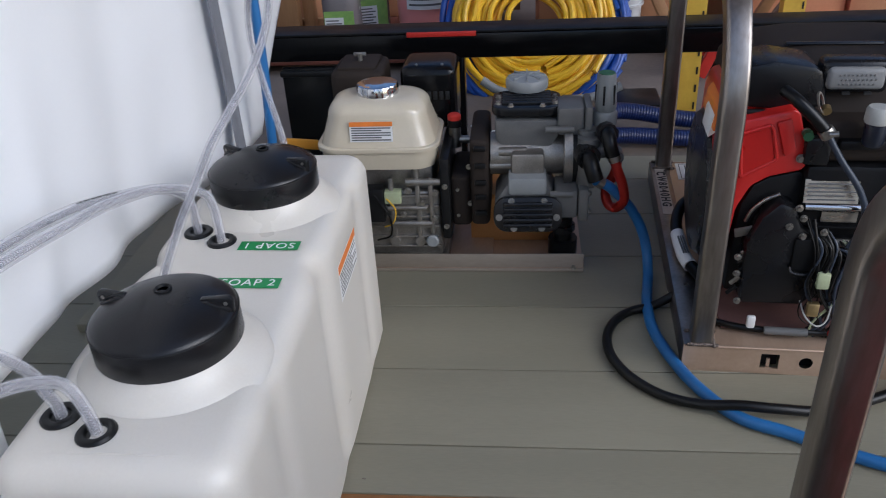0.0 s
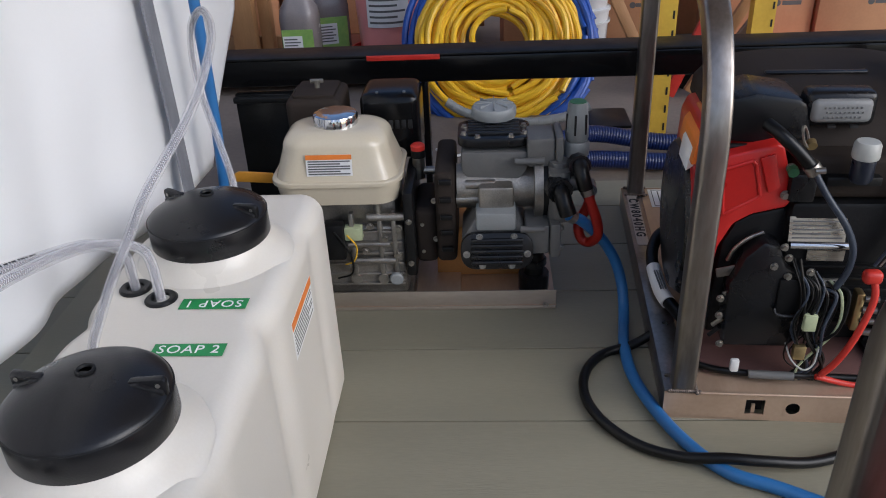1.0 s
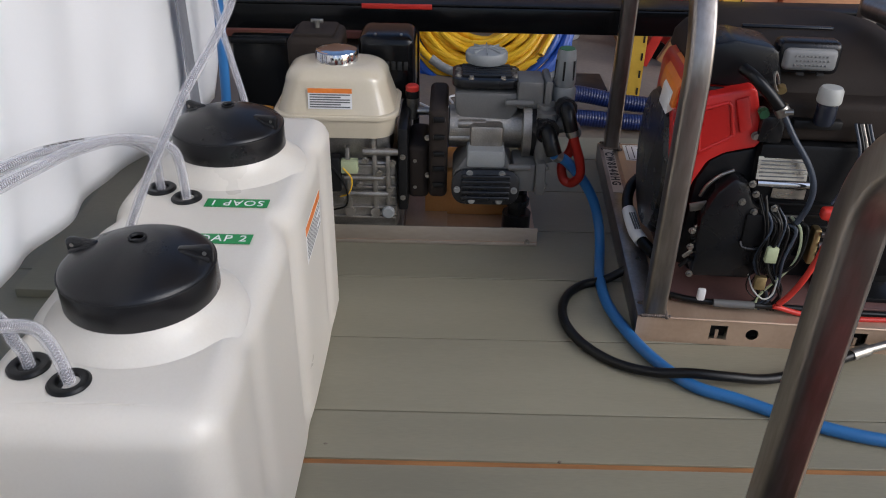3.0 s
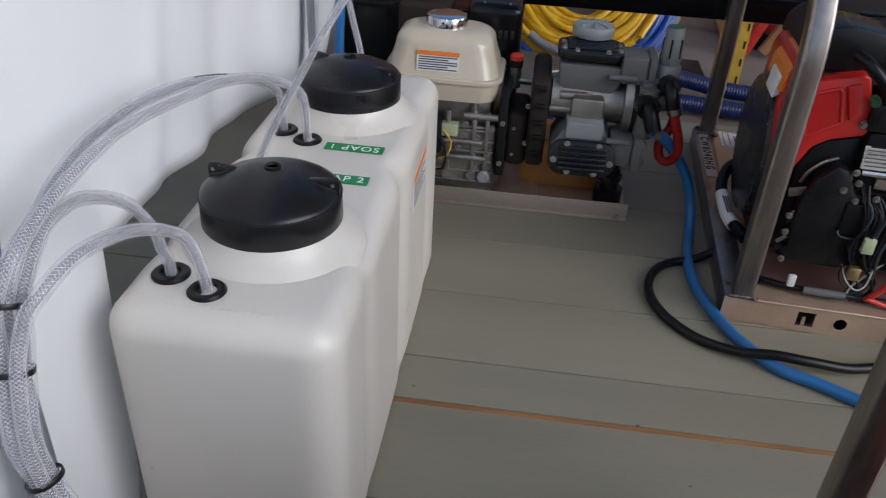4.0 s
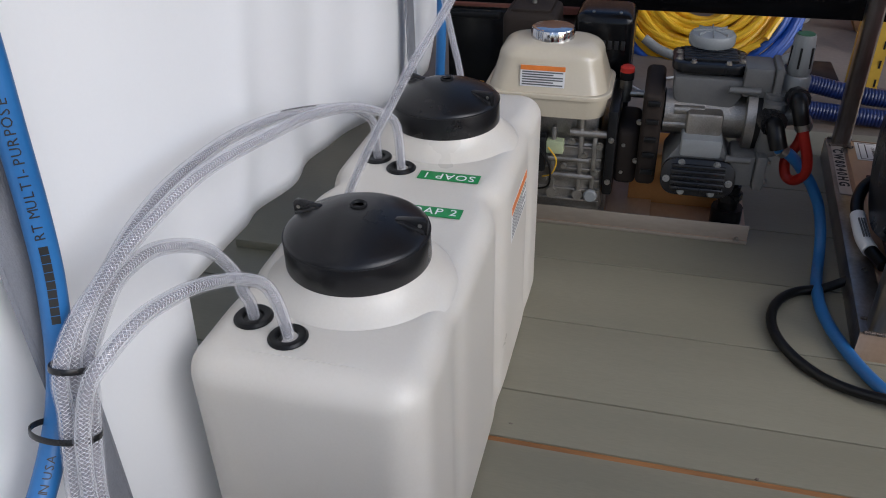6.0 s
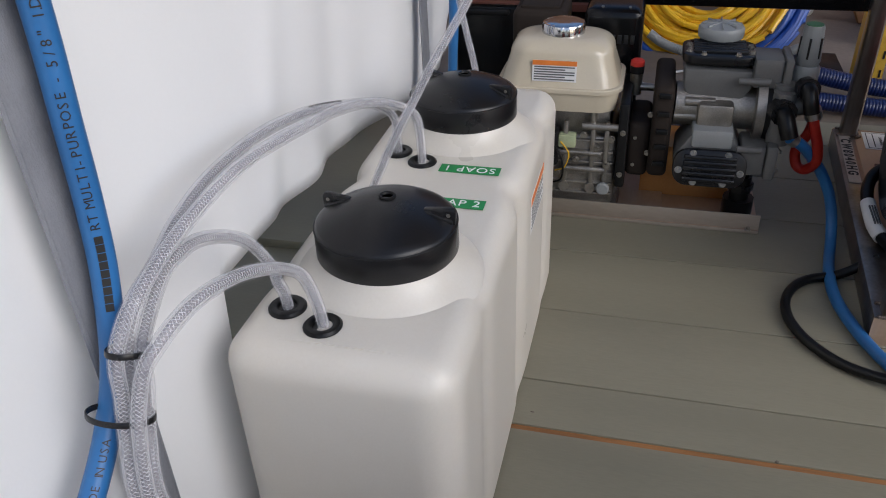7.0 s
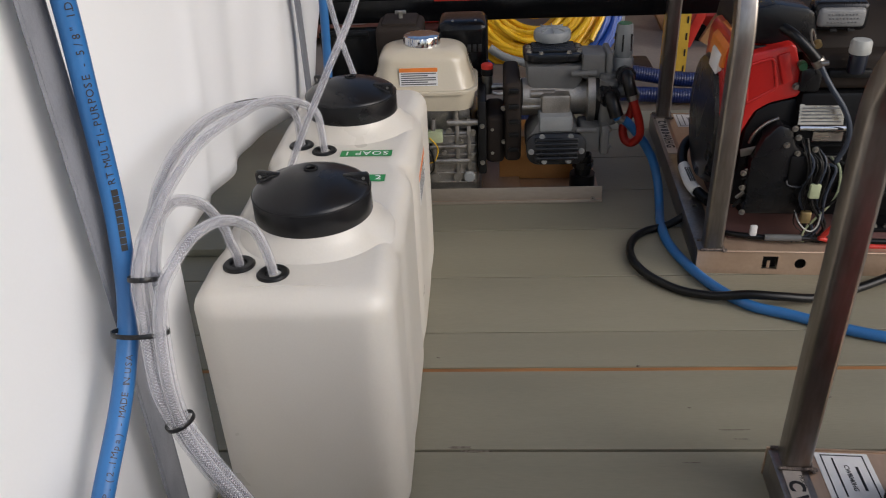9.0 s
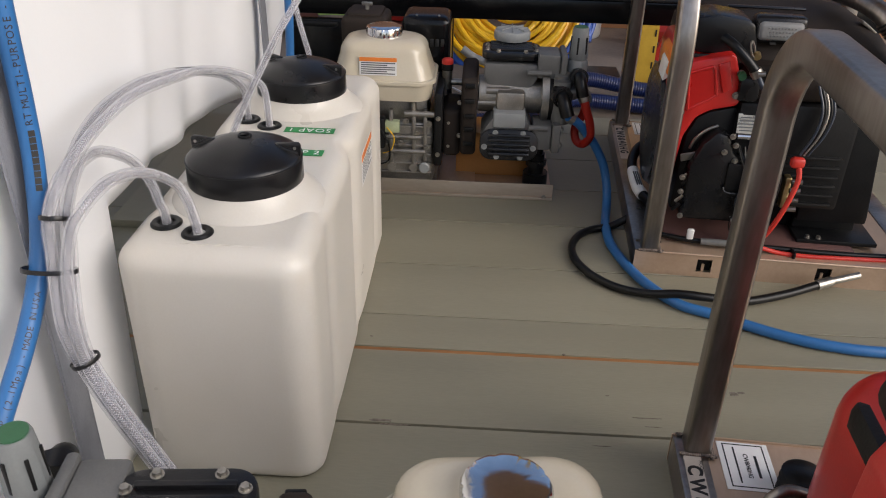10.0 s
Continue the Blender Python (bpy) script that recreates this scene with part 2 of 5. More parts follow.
BRAID = mat("white_braid", (0.93, 0.93, 0.94), (0.88, 0.88, 0.9), rough=0.4, scale=60)
PINK = mat("pink_soap_in_pail", (0.84, 0.36, 0.34), (0.78, 0.31, 0.29), rough=0.35, scale=5)
WHITE_PLASTIC = mat("white_pail_plastic", (0.70, 0.70, 0.69), (0.64, 0.64, 0.62), rough=0.35, scale=6)
JUG = mat("smoky_grey_jug", (0.26, 0.23, 0.225), (0.21, 0.185, 0.18), rough=0.25, scale=8)
LIME = mat("lime_label", (0.32, 0.5, 0.12), (0.22, 0.4, 0.1), rough=0.4, scale=25)

# white tarpaulin that lets light through
TARP = mat("white_tarpaulin", (0.93, 0.93, 0.93), (0.90, 0.90, 0.90), rough=0.5, scale=3, fine=240, bump=0.06)
nt = TARP.node_tree
tr = nt.nodes.new("ShaderNodeBsdfTranslucent")
tr.inputs[0].default_value = (0.95, 0.95, 0.95, 1)
mx = nt.nodes.new("ShaderNodeMixShader")
mx.inputs[0].default_value = 0.30
nt.links.new(nt.nodes["Principled BSDF"].outputs[0], mx.inputs[1])
nt.links.new(tr.outputs[0], mx.inputs[2])
nt.links.new(mx.outputs[0], nt.nodes["Material Output"].inputs[0])

# ---- setting ----
# deck boards run across; joints at these distances
JOINTS = [-1.72, -1.48, -1.24, -1.01, -0.79, -0.56, -0.33, -0.10, 0.13, 0.36, 0.46, 0.696, 0.911, 1.029, 1.238, 1.456, 1.672, 1.888, 2.10, 2.262]
floor = tagged(new("floor"), "grey-green painted timber deck of wide boards", "floor", kind="structure")
# one near-black slab, its colour giving the joints their shade
bed = part("joist_bed", boxm(-1.6, 3.2, -1.72, 2.262, -0.12, -0.034), DARK, floor, "near-black bed under the boards, painted as shade in the joints")


OPEN = {0.911: 0.013, 0.696: 0.006, 1.456: 0.004}
for k, (y0, y1) in enumerate(zip(JOINTS, JOINTS[1:])):
    g0, g1 = (OPEN.get(y, 0.0036) for y in (y0, y1))
    bm = boxm(-1.6, 3.2, y0 + g0 / 2, y1 - g1 / 2, -0.032, 0.0, bevel=0.0007, segments=1)
    part("deck_board", bm, DECK, floor, smooth=False)


part("side_board", boxm(-0.95, -0.585, 1.345, 2.10, 0.001, 0.022, bevel=0.002), DECK, floor, "raised grey-green side board")
part("gap_batten", boxm(-1.6, 3.2, 0.9055, 0.9165, -0.030, -0.003), RAW_WOOD, floor, "bare orange timber in the open joint", smooth=False)


def splinter(x, y, w, h, seed):
    """A chipped, bare spot in the paint."""
    rng = random.Random(seed)
    bm = bmesh.new()
    ring = []
    for k in range(11):
        a = 2 * math.pi * k / 11
        r = 0.6 + 0.4 * rng.random()
        ring.append(bm.verts.new((x + w * r * math.cos(a), y + h * r * math.sin(a), 0.0006)))
    bm.faces.new(ring)
    bmesh.ops.extrude_face_region(bm, geom=list(bm.faces))
    for v in ring:
        v.co.z = -0.001
    return part("paint_chip", bm, RAW_CHIP, floor)


RAW_CHIP = mat("chipped_board", (0.07, 0.052, 0.036), (0.22, 0.19, 0.15), rough=0.8, scale=120, fine=500, bump=0.3)
for args in ((-0.205, 0.703, 0.024, 0.004, 1), (-0.18, 0.694, 0.03, 0.003, 2), (0.434, 0.823, 0.011, 0.007, 3), (0.450, 0.828, 0.009, 0.004, 4),
             (-0.252, 0.947, 0.004, 0.0018, 5), (0.262, 0.744, 0.03, 0.0012, 6), (0.27, 0.722, 0.02, 0.001, 7), (0.13, 0.918, 0.004, 0.003, 8),
             (0.175, 0.668, 0.018, 0.001, 9), (0.20, 0.80, 0.004, 0.0015, 10)):
    splinter(*args)

# garage ground beyond the deck, reaching out all round
bm = boxm(-40, 40, -40, 40, -0.20, -0.125)
part("ground", bm, CONCRETE, None, smooth=False)
tagged(bpy.data.objects["ground"], "grey dusty concrete ground", "ground", kind="structure")
bm = boxm(-4.2, 5.2, 2.27, 7.2, -0.12, -0.02)
slab = part("garage_floor", bm, CONCRETE, None, smooth=False)
tagged(slab, "worn grey concrete garage floor", "floor", kind="structure")
wall = part("wall_back", boxm(-4.2, 5.2, 5.6, 5.75, -0.12, 2.15), WALL_BROWN, None, smooth=False)
tagged(wall, "brown board wall at the back of the garage", "wall", kind="structure")
wall = part("wall_right", boxm(5.05, 5.2, 2.4, 5.6, -0.12, 1.4), WALL_BROWN, None, smooth=False)
tagged(wall, "brown board side wall of the garage", "wall", kind="structure")
wall = part("wall_left", boxm(-3.6, -3.45, 2.4, 5.6, -0.12, 2.15), WALL_BROWN, None, smooth=False)
tagged(wall, "brown board side wall of the garage", "wall", kind="structure")

# unseen pale wall, added to bounce light under the hem and through the sheet
wall = part("wall_outer", boxm(-1.90, -1.75, -2.0, 2.4, -0.12, 3.2), PALE_BOUNCE, None, smooth=False)
tagged(wall, "unseen pale wall added to bounce light onto the tarpaulin and deck", "wall", kind="structure")

# unseen roof, added to cut the sky light over pump and washer
roof = part("ceiling_deck", boxm(-0.25, 3.2, 0.65, 2.36, 2.30, 2.36), ROOF_BOARD, None, smooth=False)
tagged(roof, "unseen brown plywood roof added to shade the right of the deck", "ceiling", kind="structure")


# ---- white tarpaulin side with its folds ----
def hem(y):
    """Height of the sheet's lower edge: down to the deck in front, gathered up beside the tank."""
    u = min(1.0, max(0.0, (y - 0.628) / 0.030))
    return (0.412 - 0.128 * max(0.0, y - 0.80)) * u + 0.004 * u * math.sin(11 * y)


def tarp_x(y, z):
    """The sheet hangs by the strap and curls outward towards its gathered edge."""
    s = min(1.0, max(0.0, (y - 0.50) / 0.45))
    s = s * s * (3 - 2 * s)
    low = max(0.0, 1.0 - (z - hem(y)) / 0.30) if y > 0.64 else 0.0
    x = -0.588 - 0.010 * s - 0.008 * s * low**2
    x += 0.005 * math.sin(9.0 * y + 2.0 * z)
    x += 0.005 * s * math.sin(17 * y - 9.0 * z) * low + 0.002 * math.sin(31 * y + 9 * z) * low * low
    x += 0.012 * noise.noise(Vector((y * 3.1, z * 2.3, 4.2))) * s + 0.009 * math.exp(-((y - 1.16 - 0.35 * z) / 0.075) ** 2)
    x -= s * 0.014 * math.exp(-((y - 1.00 - 0.20 * z) / 0.065) ** 2) * math.exp(-max(0.0, z - 0.4) / 0.4)
    x += s * 0.012 * math.exp(-((y - 0.80 - 0.30 * (z - 0.4)) / 0.04) ** 2) * math.exp(-max(0.0, z - 0.4) / 0.25)
    return x


bm = bmesh.new()
rows = []
NY, NZ = 240, 80
for i in range(NY + 1):
    row = []
    for k in range(NZ + 1):
        z = 2.2 * k / NZ
        for _ in range(4):
            u = i / NY
            y = -1.4 + 2.6 * u / 0.8 if u < 0.8 else 1.2 + (min(2.05, 1.42 + 1.09 * z) - 1.2) * (u - 0.8) / 0.2
            z = hem(y) + (2.2 - hem(y)) * k / NZ
        row.append(bm.verts.new((tarp_x(y, z), y, 0.004 + z)))
    rows.append(row)
for a, b in zip(rows, rows[1:]):
    for k in range(NZ):
        bm.faces.new((a[k], b[k], b[k + 1], a[k + 1]))
tarp = part("tarpaulin_side", bm, TARP)
sol = tarp.modifiers.new("thickness", "SOLIDIFY")
sol.thickness = 0.003
tagged(tarp, "white translucent tarpaulin side sheet gathered up beside the tank", "tarpaulin", kind="structure")


def strap(y, x, width, lean, label):
    """A flat webbing strap with stitched edges, hung from the side rail."""
    prof = [(-0.5, 0), (-0.46, 0.0016), (0.46, 0.0016), (0.5, 0), (0.46, -0.0016), (-0.46, -0.0016)]
    bm = bmesh.new()
    path = [Vector((x + 0.004 * math.sin(4 * z), y + lean * z, z)) for z in np.linspace(0.0, 2.1, 40)]
    rings = [[bm.verts.new((q.x + b, q.y + a * width, q.z)) for a, b in prof] for q in path]
    for a, b in zip(rings, rings[1:]):
        for k in range(6):
            bm.faces.new((a[k], a[(k + 1) % 6], b[(k + 1) % 6], b[k]))
    ob = thing("webbing_strap", Matrix.Identity(4), label, "strap", "side straps")
    part("webbing", bm, WEBBING, ob)
    for side in (-0.42, 0.42):
        part("stitching", pipe([q + Vector((0.0018, side * width, 0)) for q in path[::3]], 0.0007, n=5, steps=2), WEBBING, ob)
    return tagged(ob, label, "strap", group="side straps")


strap(0.430, -0.566, 0.052, 0.0, "grey woven webbing strap hanging against the white tarpaulin")
strap(1.485, -0.566, 0.050, 0.0, "grey woven webbing strap beyond the soap tank")

# black steel beam across the back of the deck, with its upright
beam = thing("steel_beam", pose(0, 2.15, 0), "glossy black painted steel crossbeam at the deck's end", "beam")
part("rail", boxm(-1.2, 3.0, 0, 0.09, 0.343, 0.412, bevel=0.006), GLOSS_BLACK, beam)
part("top_lip", boxm(-1.2, 3.0, -0.004, 0.094, 0.413, 0.420, bevel=0.003), SATIN_BLACK, beam)
part("upright", boxm(-0.165, -0.147, 0.01, 0.06, -0.02, 0.343, bevel=0.003), GLOSS_BLACK, beam)
part("upright", boxm(2.6, 2.66, 0.01, 0.07, -0.02, 0.343, bevel=0.003), GLOSS_BLACK, beam)
part("upright", boxm(-1.05, -0.99, 0.01, 0.07, -0.02, 0.343, bevel=0.003), GLOSS_BLACK, beam)
part("red_reflector", boxm(-0.300, -0.112, -0.009, -0.005, 0.406, 0.4195, bevel=0.001), RED, beam, "red marker strip on the beam")

# ---- the soap tank ----
tank = thing("soap_tank", pose(-0.416, 0.969, 0), "white two-compartment plastic soap tank with black screw lids", "tank")
TW, TL, TH, TR = 0.274, 0.833, 0.405, 0.034


def tank_body():
    """A rounded box, pinched in the middle, with ribs in its long sides and swellings under the lids."""
    bm = bmesh.new()
    nz, na = 34, 160
    rings = []
    for k in range(nz + 1):
        # profile: rounded bottom and top edges
        u = k / nz
        if u < 0.16:
            a = u / 0.16 * math.pi / 2
            inset, z = 0.016 * (1 - math.sin(a)), 0.016 * (1 - math.cos(a))
        elif u > 0.76:
            a = (u - 0.76) / 0.24 * math.pi / 2
            inset, z = TR * (1 - math.cos(a)), TH - TR + TR * math.sin(a)
        else:
            inset, z = 0.0, 0.016 + (TH - TR - 0.016) * (u - 0.16) / 0.60
        ring = []
        hw, hl, rc = TW / 2 - inset, TL / 2 - inset, max(0.012, 0.042 - inset)
        per = []
        straight_l, straight_w = 2 * (hl - rc), 2 * (hw - rc)
        total = 2 * straight_l + 2 * straight_w + 2 * math.pi * rc
        for j in range(na):
            s = total * j / na
            if s < straight_l:
                x, y = hw, -hl + rc + s
            elif s < straight_l + math.pi / 2 * rc:
                a = (s - straight_l) / rc
                x, y = hw - rc + rc * math.cos(a), hl - rc + rc * math.sin(a)
            elif s < straight_l + math.pi / 2 * rc + straight_w:
                x, y = hw - rc - (s - straight_l - math.pi / 2 * rc), hl
            elif s < straight_l + math.pi * rc + straight_w:
                a = (s - straight_l - math.pi / 2 * rc - straight_w) / rc + math.pi / 2
                x, y = -hw + rc + rc * math.cos(a), hl - rc + rc * math.sin(a)
            elif s < 2 * straight_l + math.pi * rc + straight_w:
                x, y = -hw, hl - rc - (s - straight_l - math.pi * rc - straight_w)
            elif s < 2 * straight_l + 1.5 * math.pi * rc + straight_w:
                a = (s - 2 * straight_l - math.pi * rc - straight_w) / rc + math.pi
                x, y = -hw + rc + rc * math.cos(a), -hl + rc + rc * math.sin(a)
            elif s < 2 * straight_l + 1.5 * math.pi * rc + 2 * straight_w:
                x, y = -hw + rc + (s - 2 * straight_l - 1.5 * math.pi * rc - straight_w), -hl
            else:
                a = (s - 2 * straight_l - 1.5 * math.pi * rc - 2 * straight_w) / rc + 1.5 * math.pi
                x, y = hw - rc + rc * math.cos(a), -hl + rc + rc * math.sin(a)
            # waist between the compartments, and shallow panel grooves
            fade = min(1.0, z / 0.05)
            pinch = 0.014 * math.exp(-(((y - 0.012) / 0.030) ** 2))
            for g in (-0.255, 0.275):
                pinch += 0.006 * math.exp(-(((y - g) / 0.026) ** 2))
            if abs(x) > hw - 0.5 * rc:
                x -= math.copysign(pinch * fade, x)
            ring.append(bm.verts.new((x, y, z)))
        rings.append(ring)
    for a, b in zip(rings, rings[1:]):
        for k in range(na):
            bm.faces.new((a[k], a[(k + 1) % na], b[(k + 1) % na], b[k]))
    bm.faces.new(rings[0][::-1])
    # top deck, fanned in rings to its centre line so the pinch stays smooth
    prev = rings[-1]
    for f in (0.75, 0.5, 0.25):
        ring = [bm.verts.new((v.co.x * f, v.co.y, v.co.z + 0.0015 * (1 - f))) for v in rings[-1]]
        for k in range(na):
            try:
                bm.faces.new((prev[k], prev[(k + 1) % na], ring[(k + 1) % na], ring[k]))
            except ValueError:
                pass
        prev = ring
    bm.faces.new(prev)
    return bm


part("body", tank_body(), TANK, tank)
LIDS = ((0.006, -0.218), (0.006, 0.199))
LZ, LS = TH + 0.0145, 0.965
for n, (lx, ly) in enumerate(LIDS):
    neck = lathe([(0.1215, TH - 0.010), (0.116, TH - 0.0025), (0.110, TH + 0.003), (0.104, TH + 0.0078), (0.098, TH + 0.0130), (0.092, TH + 0.020), (0.088, TH + 0.026), (0.084, TH + 0.034)], 72, pose(lx, ly, 0))
    # the swelling stays inside the tank's sides
    for v in neck.verts:
        v.co.x = max(-TW / 2 + 0.012, min(TW / 2 - 0.012, v.co.x))
    part("neck_ring", neck, TANK, tank)
    spin = (168, 150)[n]
    lid = part("screw_lid", lathe([(0.0890, LZ + 0.012), (0.0905, LZ + 0.014), (0.0900, LZ + 0.046), (0.0885, LZ + 0.0505), (0.0855, LZ + 0.0535), (0.078, LZ + 0.0580),
                                   (0.062, LZ + 0.0650), (0.042, LZ + 0.0710), (0.020, LZ + 0.0745), (0.003, LZ + 0.0755)], 96, pose(lx, ly, 0) @ Matrix.Diagonal((LS, LS, 1, 1))), LID, tank,
               "black domed screw lid with vent and lugs")
    part("lid_seam", lathe([(0.0898, LZ + 0.0475), (0.0908, LZ + 0.0482), (0.0896, LZ + 0.0492)], 96, pose(lx, ly, 0) @ Matrix.Diagonal((LS, LS, 1, 1))), SATIN_BLACK, lid)
    part("vent_plug", lathe([(0.0105, 0), (0.0105, 0.0022), (0.0090, 0.003), (0.0075, 0.0025), (0.0065, 0.0)], 28, pose(lx, ly + 0.012, LZ + 0.0750)), SATIN_BLACK, lid)
    for side in (0, 195):
        turn = pose(lx, ly, LZ) @ pose(0, 0, 0, 0, 0, spin + side) @ Matrix.Diagonal((LS, LS, 1, 1))
        bm = prism([(0.046, 0.058), (0.084, 0.046), (0.0885, 0.049), (0.0895, 0.067), (0.0865, 0.0715), (0.078, 0.0715), (0.050, 0.0700)], -0.0045, 0.0045, 0.0018)
        rod(bm, (0.0805, -0.0050, 0.0640), (0.0805, 0.0050, 0.0640), 0.0034, segments=12)
        lug = part("lug", moved(bm, turn), LID, lid)
        part("lug_hole", moved(rodm((0.0805, -0.0056, 0.0640), (0.0805, 0.0056, 0.0640), 0.0026, segments=12), turn), BOLT, lug)
        part("lug_root", moved(prism([(0.040, 0.066), (0.086, 0.046), (0.086, 0.058), (0.060, 0.069)], -0.009, 0.009, 0.003), turn), LID, lug)
# rubber grommets where the tubes go in
GROM = ((-0.083, -0.328), (-0.030, -0.353), (-0.076, 0.091), (-0.029, 0.0625))
for gx, gy in GROM:
    part("grommet", lathe([(0.0225, 0), (0.0225, 0.0025), (0.0200, 0.005), (0.015, 0.0055), (0.012, 0.004), (0.011, 0.001)], 32, pose(gx, gy, TH)), RUBBER, tank, "black rubber grommet")


def tape(text, x, y, flip):
    base = part("label_tape", boxm(x - 0.046, x + 0.046, y - 0.0125, y + 0.0125, TH + 0.0016, TH + 0.0022), LABEL_GREEN, tank, "green tape with white letters", smooth=False)
    lettering(text, 0.0225, pose(x, y, TH + 0.0024, 0, 0, 180 if flip else 0), LABEL_WHITE, base, "letters", 0.0002, 1.12)


tape("SOAP 1", 0.049, 0.0485, True)
tape("SOAP 2", 0.047, -0.055, False)
# warning sticker on the long side
sx = TW / 2 - 0.0005
st = part("warning_sticker", boxm(sx, sx + 0.0009, 0.091, 0.225, 0.277, 0.341), LABEL_WHITE, tank, "white sticker with an orange heading", smooth=False)
part("heading", boxm(sx + 0.0009, sx + 0.0013, 0.091, 0.225, 0.327, 0.341), LABEL_ORANGE, st, smooth=False)
for k in range(7):
    part("text_bar", boxm(sx + 0.0009, sx + 0.0012, 0.097, 0.219 - 0.03 * (k % 3 == 2), 0.3195 - 0.0062 * k, 0.322 - 0.0062 * k), INK_GREY, st, smooth=False)

# ---- hoses and tubes ----
def braided(name, points, r, label, group=""):
    """Clear hose: a wall one can see through, and the white braid inside it."""
    path = smooth_path(points, 10)
    ob = thing(name, Matrix.Translation(path[0]), label, "hose", group)
    local = [q - path[0] for q in path]
    part("clear_wall", sweep(bmesh.new(), local, ring_profile(r, 16)), TUBE, ob)
    # helical threads, both ways
    fr = frames_along(local)
    lens = [0.0]
    for a, b in zip(local, local[1:]):
        lens.append(lens[-1] + (b - a).length)
    bm = bmesh.new()
    turns, threads, rr = 1 / 0.030, 8, r * 0.84
    for way in (1, -1):
        for th in range(threads):
            count = max(12, int(lens[-1] / 0.0042))
            trail = []
            for k in range(count + 1):
                s = lens[-1] * k / count
                i = min(len(local) - 2, max(0, int(np.searchsorted(lens, s)) - 1))
                f = (s - lens[i]) / max(1e-6, lens[i + 1] - lens[i])
                q = local[i].lerp(local[i + 1], f)
                n, sd = fr[i][2].lerp(fr[i + 1][2], f).normalized(), fr[i][3].lerp(fr[i + 1][3], f).normalized()
                a = way * 2 * math.pi * (s * turns) + 2 * math.pi * th / threads
                trail.append((q + (n * math.cos(a) + sd * math.sin(a)) * rr, (n * math.cos(a) + sd * math.sin(a)), fr[i][1]))
            last = None
            for q, out, d in trail:
                w = out.cross(d) * 0.7 + d * 0.7 * (-way)
                pair = (bm.verts.new(q + w * 0.00075), bm.verts.new(q - w * 0.00075))
                if last:
                    bm.faces.new((last[0], last[1], pair[1], pair[0]))
                last = pair
    part("braid", bm, BRAID, ob, "white reinforcing braid")
    part("bore", sweep(bmesh.new(), local, ring_profile(r * 0.52, 10)), BORE, ob)
    return ob


BORE = clear_mat("hazy_tube_bore", (0.22, 0.21, 0.24), 0.3, 0.55)
TANKAT = Vector((-0.416, 0.969, 0))
G = [TANKAT + Vector((gx, gy, TH)) for gx, gy in GROM]
TUBE_R = 0.0076
down = Vector((0, 0, -0.06))
LAST = [(-0.498, 0.350, 0.375), (-0.477, 0.348, 0.32), (-0.449, 0.345, 0.262), (-0.415, 0.338, 0.20), (-0.365, 0.32, 0.12), (-0.32, 0.29, 0.05), (-0.28, 0.25, 0.02)]
braided("soap_tube", [G[0] + down, G[0] + Vector((0, 0, 0.012)), (-0.503, 0.636, 0.444), (-0.507, 0.633, 0.47), (-0.514, 0.609, 0.512), (-0.519, 0.578, 0.538), (-0.521, 0.533, 0.561), (-0.519, 0.492, 0.569), (-0.515, 0.461, 0.569), (-0.508, 0.42, 0.553), (-0.501, 0.396, 0.541), (-0.497, 0.384, 0.515), (-0.497, 0.374, 0.485), (-0.493, 0.356, 0.432), *[Vector(q) + Vector((0.007, 0.009, 0.005)) for q in LAST]],
        TUBE_R, "clear braided tube arching from the soap tank's front grommet", "soap tubes")
braided("soap_tube", [G[1] + down, G[1] + Vector((0, 0, 0.012)), (-0.457, 0.612, 0.472), (-0.462, 0.577, 0.507), (-0.463, 0.524, 0.539), (-0.466, 0.485, 0.555), (-0.468, 0.439, 0.567), (-0.474, 0.411, 0.563), (-0.48, 0.391, 0.554), (-0.486, 0.376, 0.542), (-0.492, 0.367, 0.516), (-0.493, 0.357, 0.49), (-0.491, 0.343, 0.435), *[Vector(q) + Vector((0.010, -0.003, -0.003)) for q in LAST]],
        TUBE_R, "clear braided tube arching from the soap tank's front grommet", "soap tubes")
braided("soap_tube", [G[2] + down, G[2] + Vector((0, 0, 0.015)), G[2] + Vector((-0.003, 0.002, 0.055)), (-0.500, 1.035, 0.488), (-0.51, 0.99, 0.515), (-0.516, 0.899, 0.548), (-0.528, 0.836, 0.566), (-0.536, 0.779, 0.577), (-0.538, 0.718, 0.587), (-0.536, 0.651, 0.594), (-0.532, 0.58, 0.597), (-0.527, 0.514, 0.59), (-0.519, 0.463, 0.58), (-0.514, 0.416, 0.573), (-0.512, 0.39, 0.56), (-0.512, 0.376, 0.54), (-0.512, 0.371, 0.511), (-0.51, 0.36, 0.48), (-0.504, 0.343, 0.431), *LAST],
        TUBE_R, "long clear braided tube running from the rear compartment", "soap tubes")
braided("soap_tube", [G[3] + down, G[3] + Vector((0, 0, 0.015)), G[3] + Vector((-0.003, 0.004, 0.055)), (-0.453, 1.03, 0.485), (-0.47, 1.005, 0.508), (-0.488, 0.942, 0.537), (-0.49, 0.826, 0.573), (-0.492, 0.741, 0.59), (-0.496, 0.668, 0.602), (-0.501, 0.616, 0.607), (-0.505, 0.567, 0.606), (-0.508, 0.496, 0.598), (-0.509, 0.44, 0.585), (-0.511, 0.408, 0.566), (-0.512, 0.391, 0.535), (-0.511, 0.38, 0.495), (-0.506, 0.358, 0.433), *[Vector(q) + Vector((-0.001, 0.011, 0.006)) for q in LAST]],
        TUBE_R, "long clear braided tube running from the rear compartment", "soap tubes")
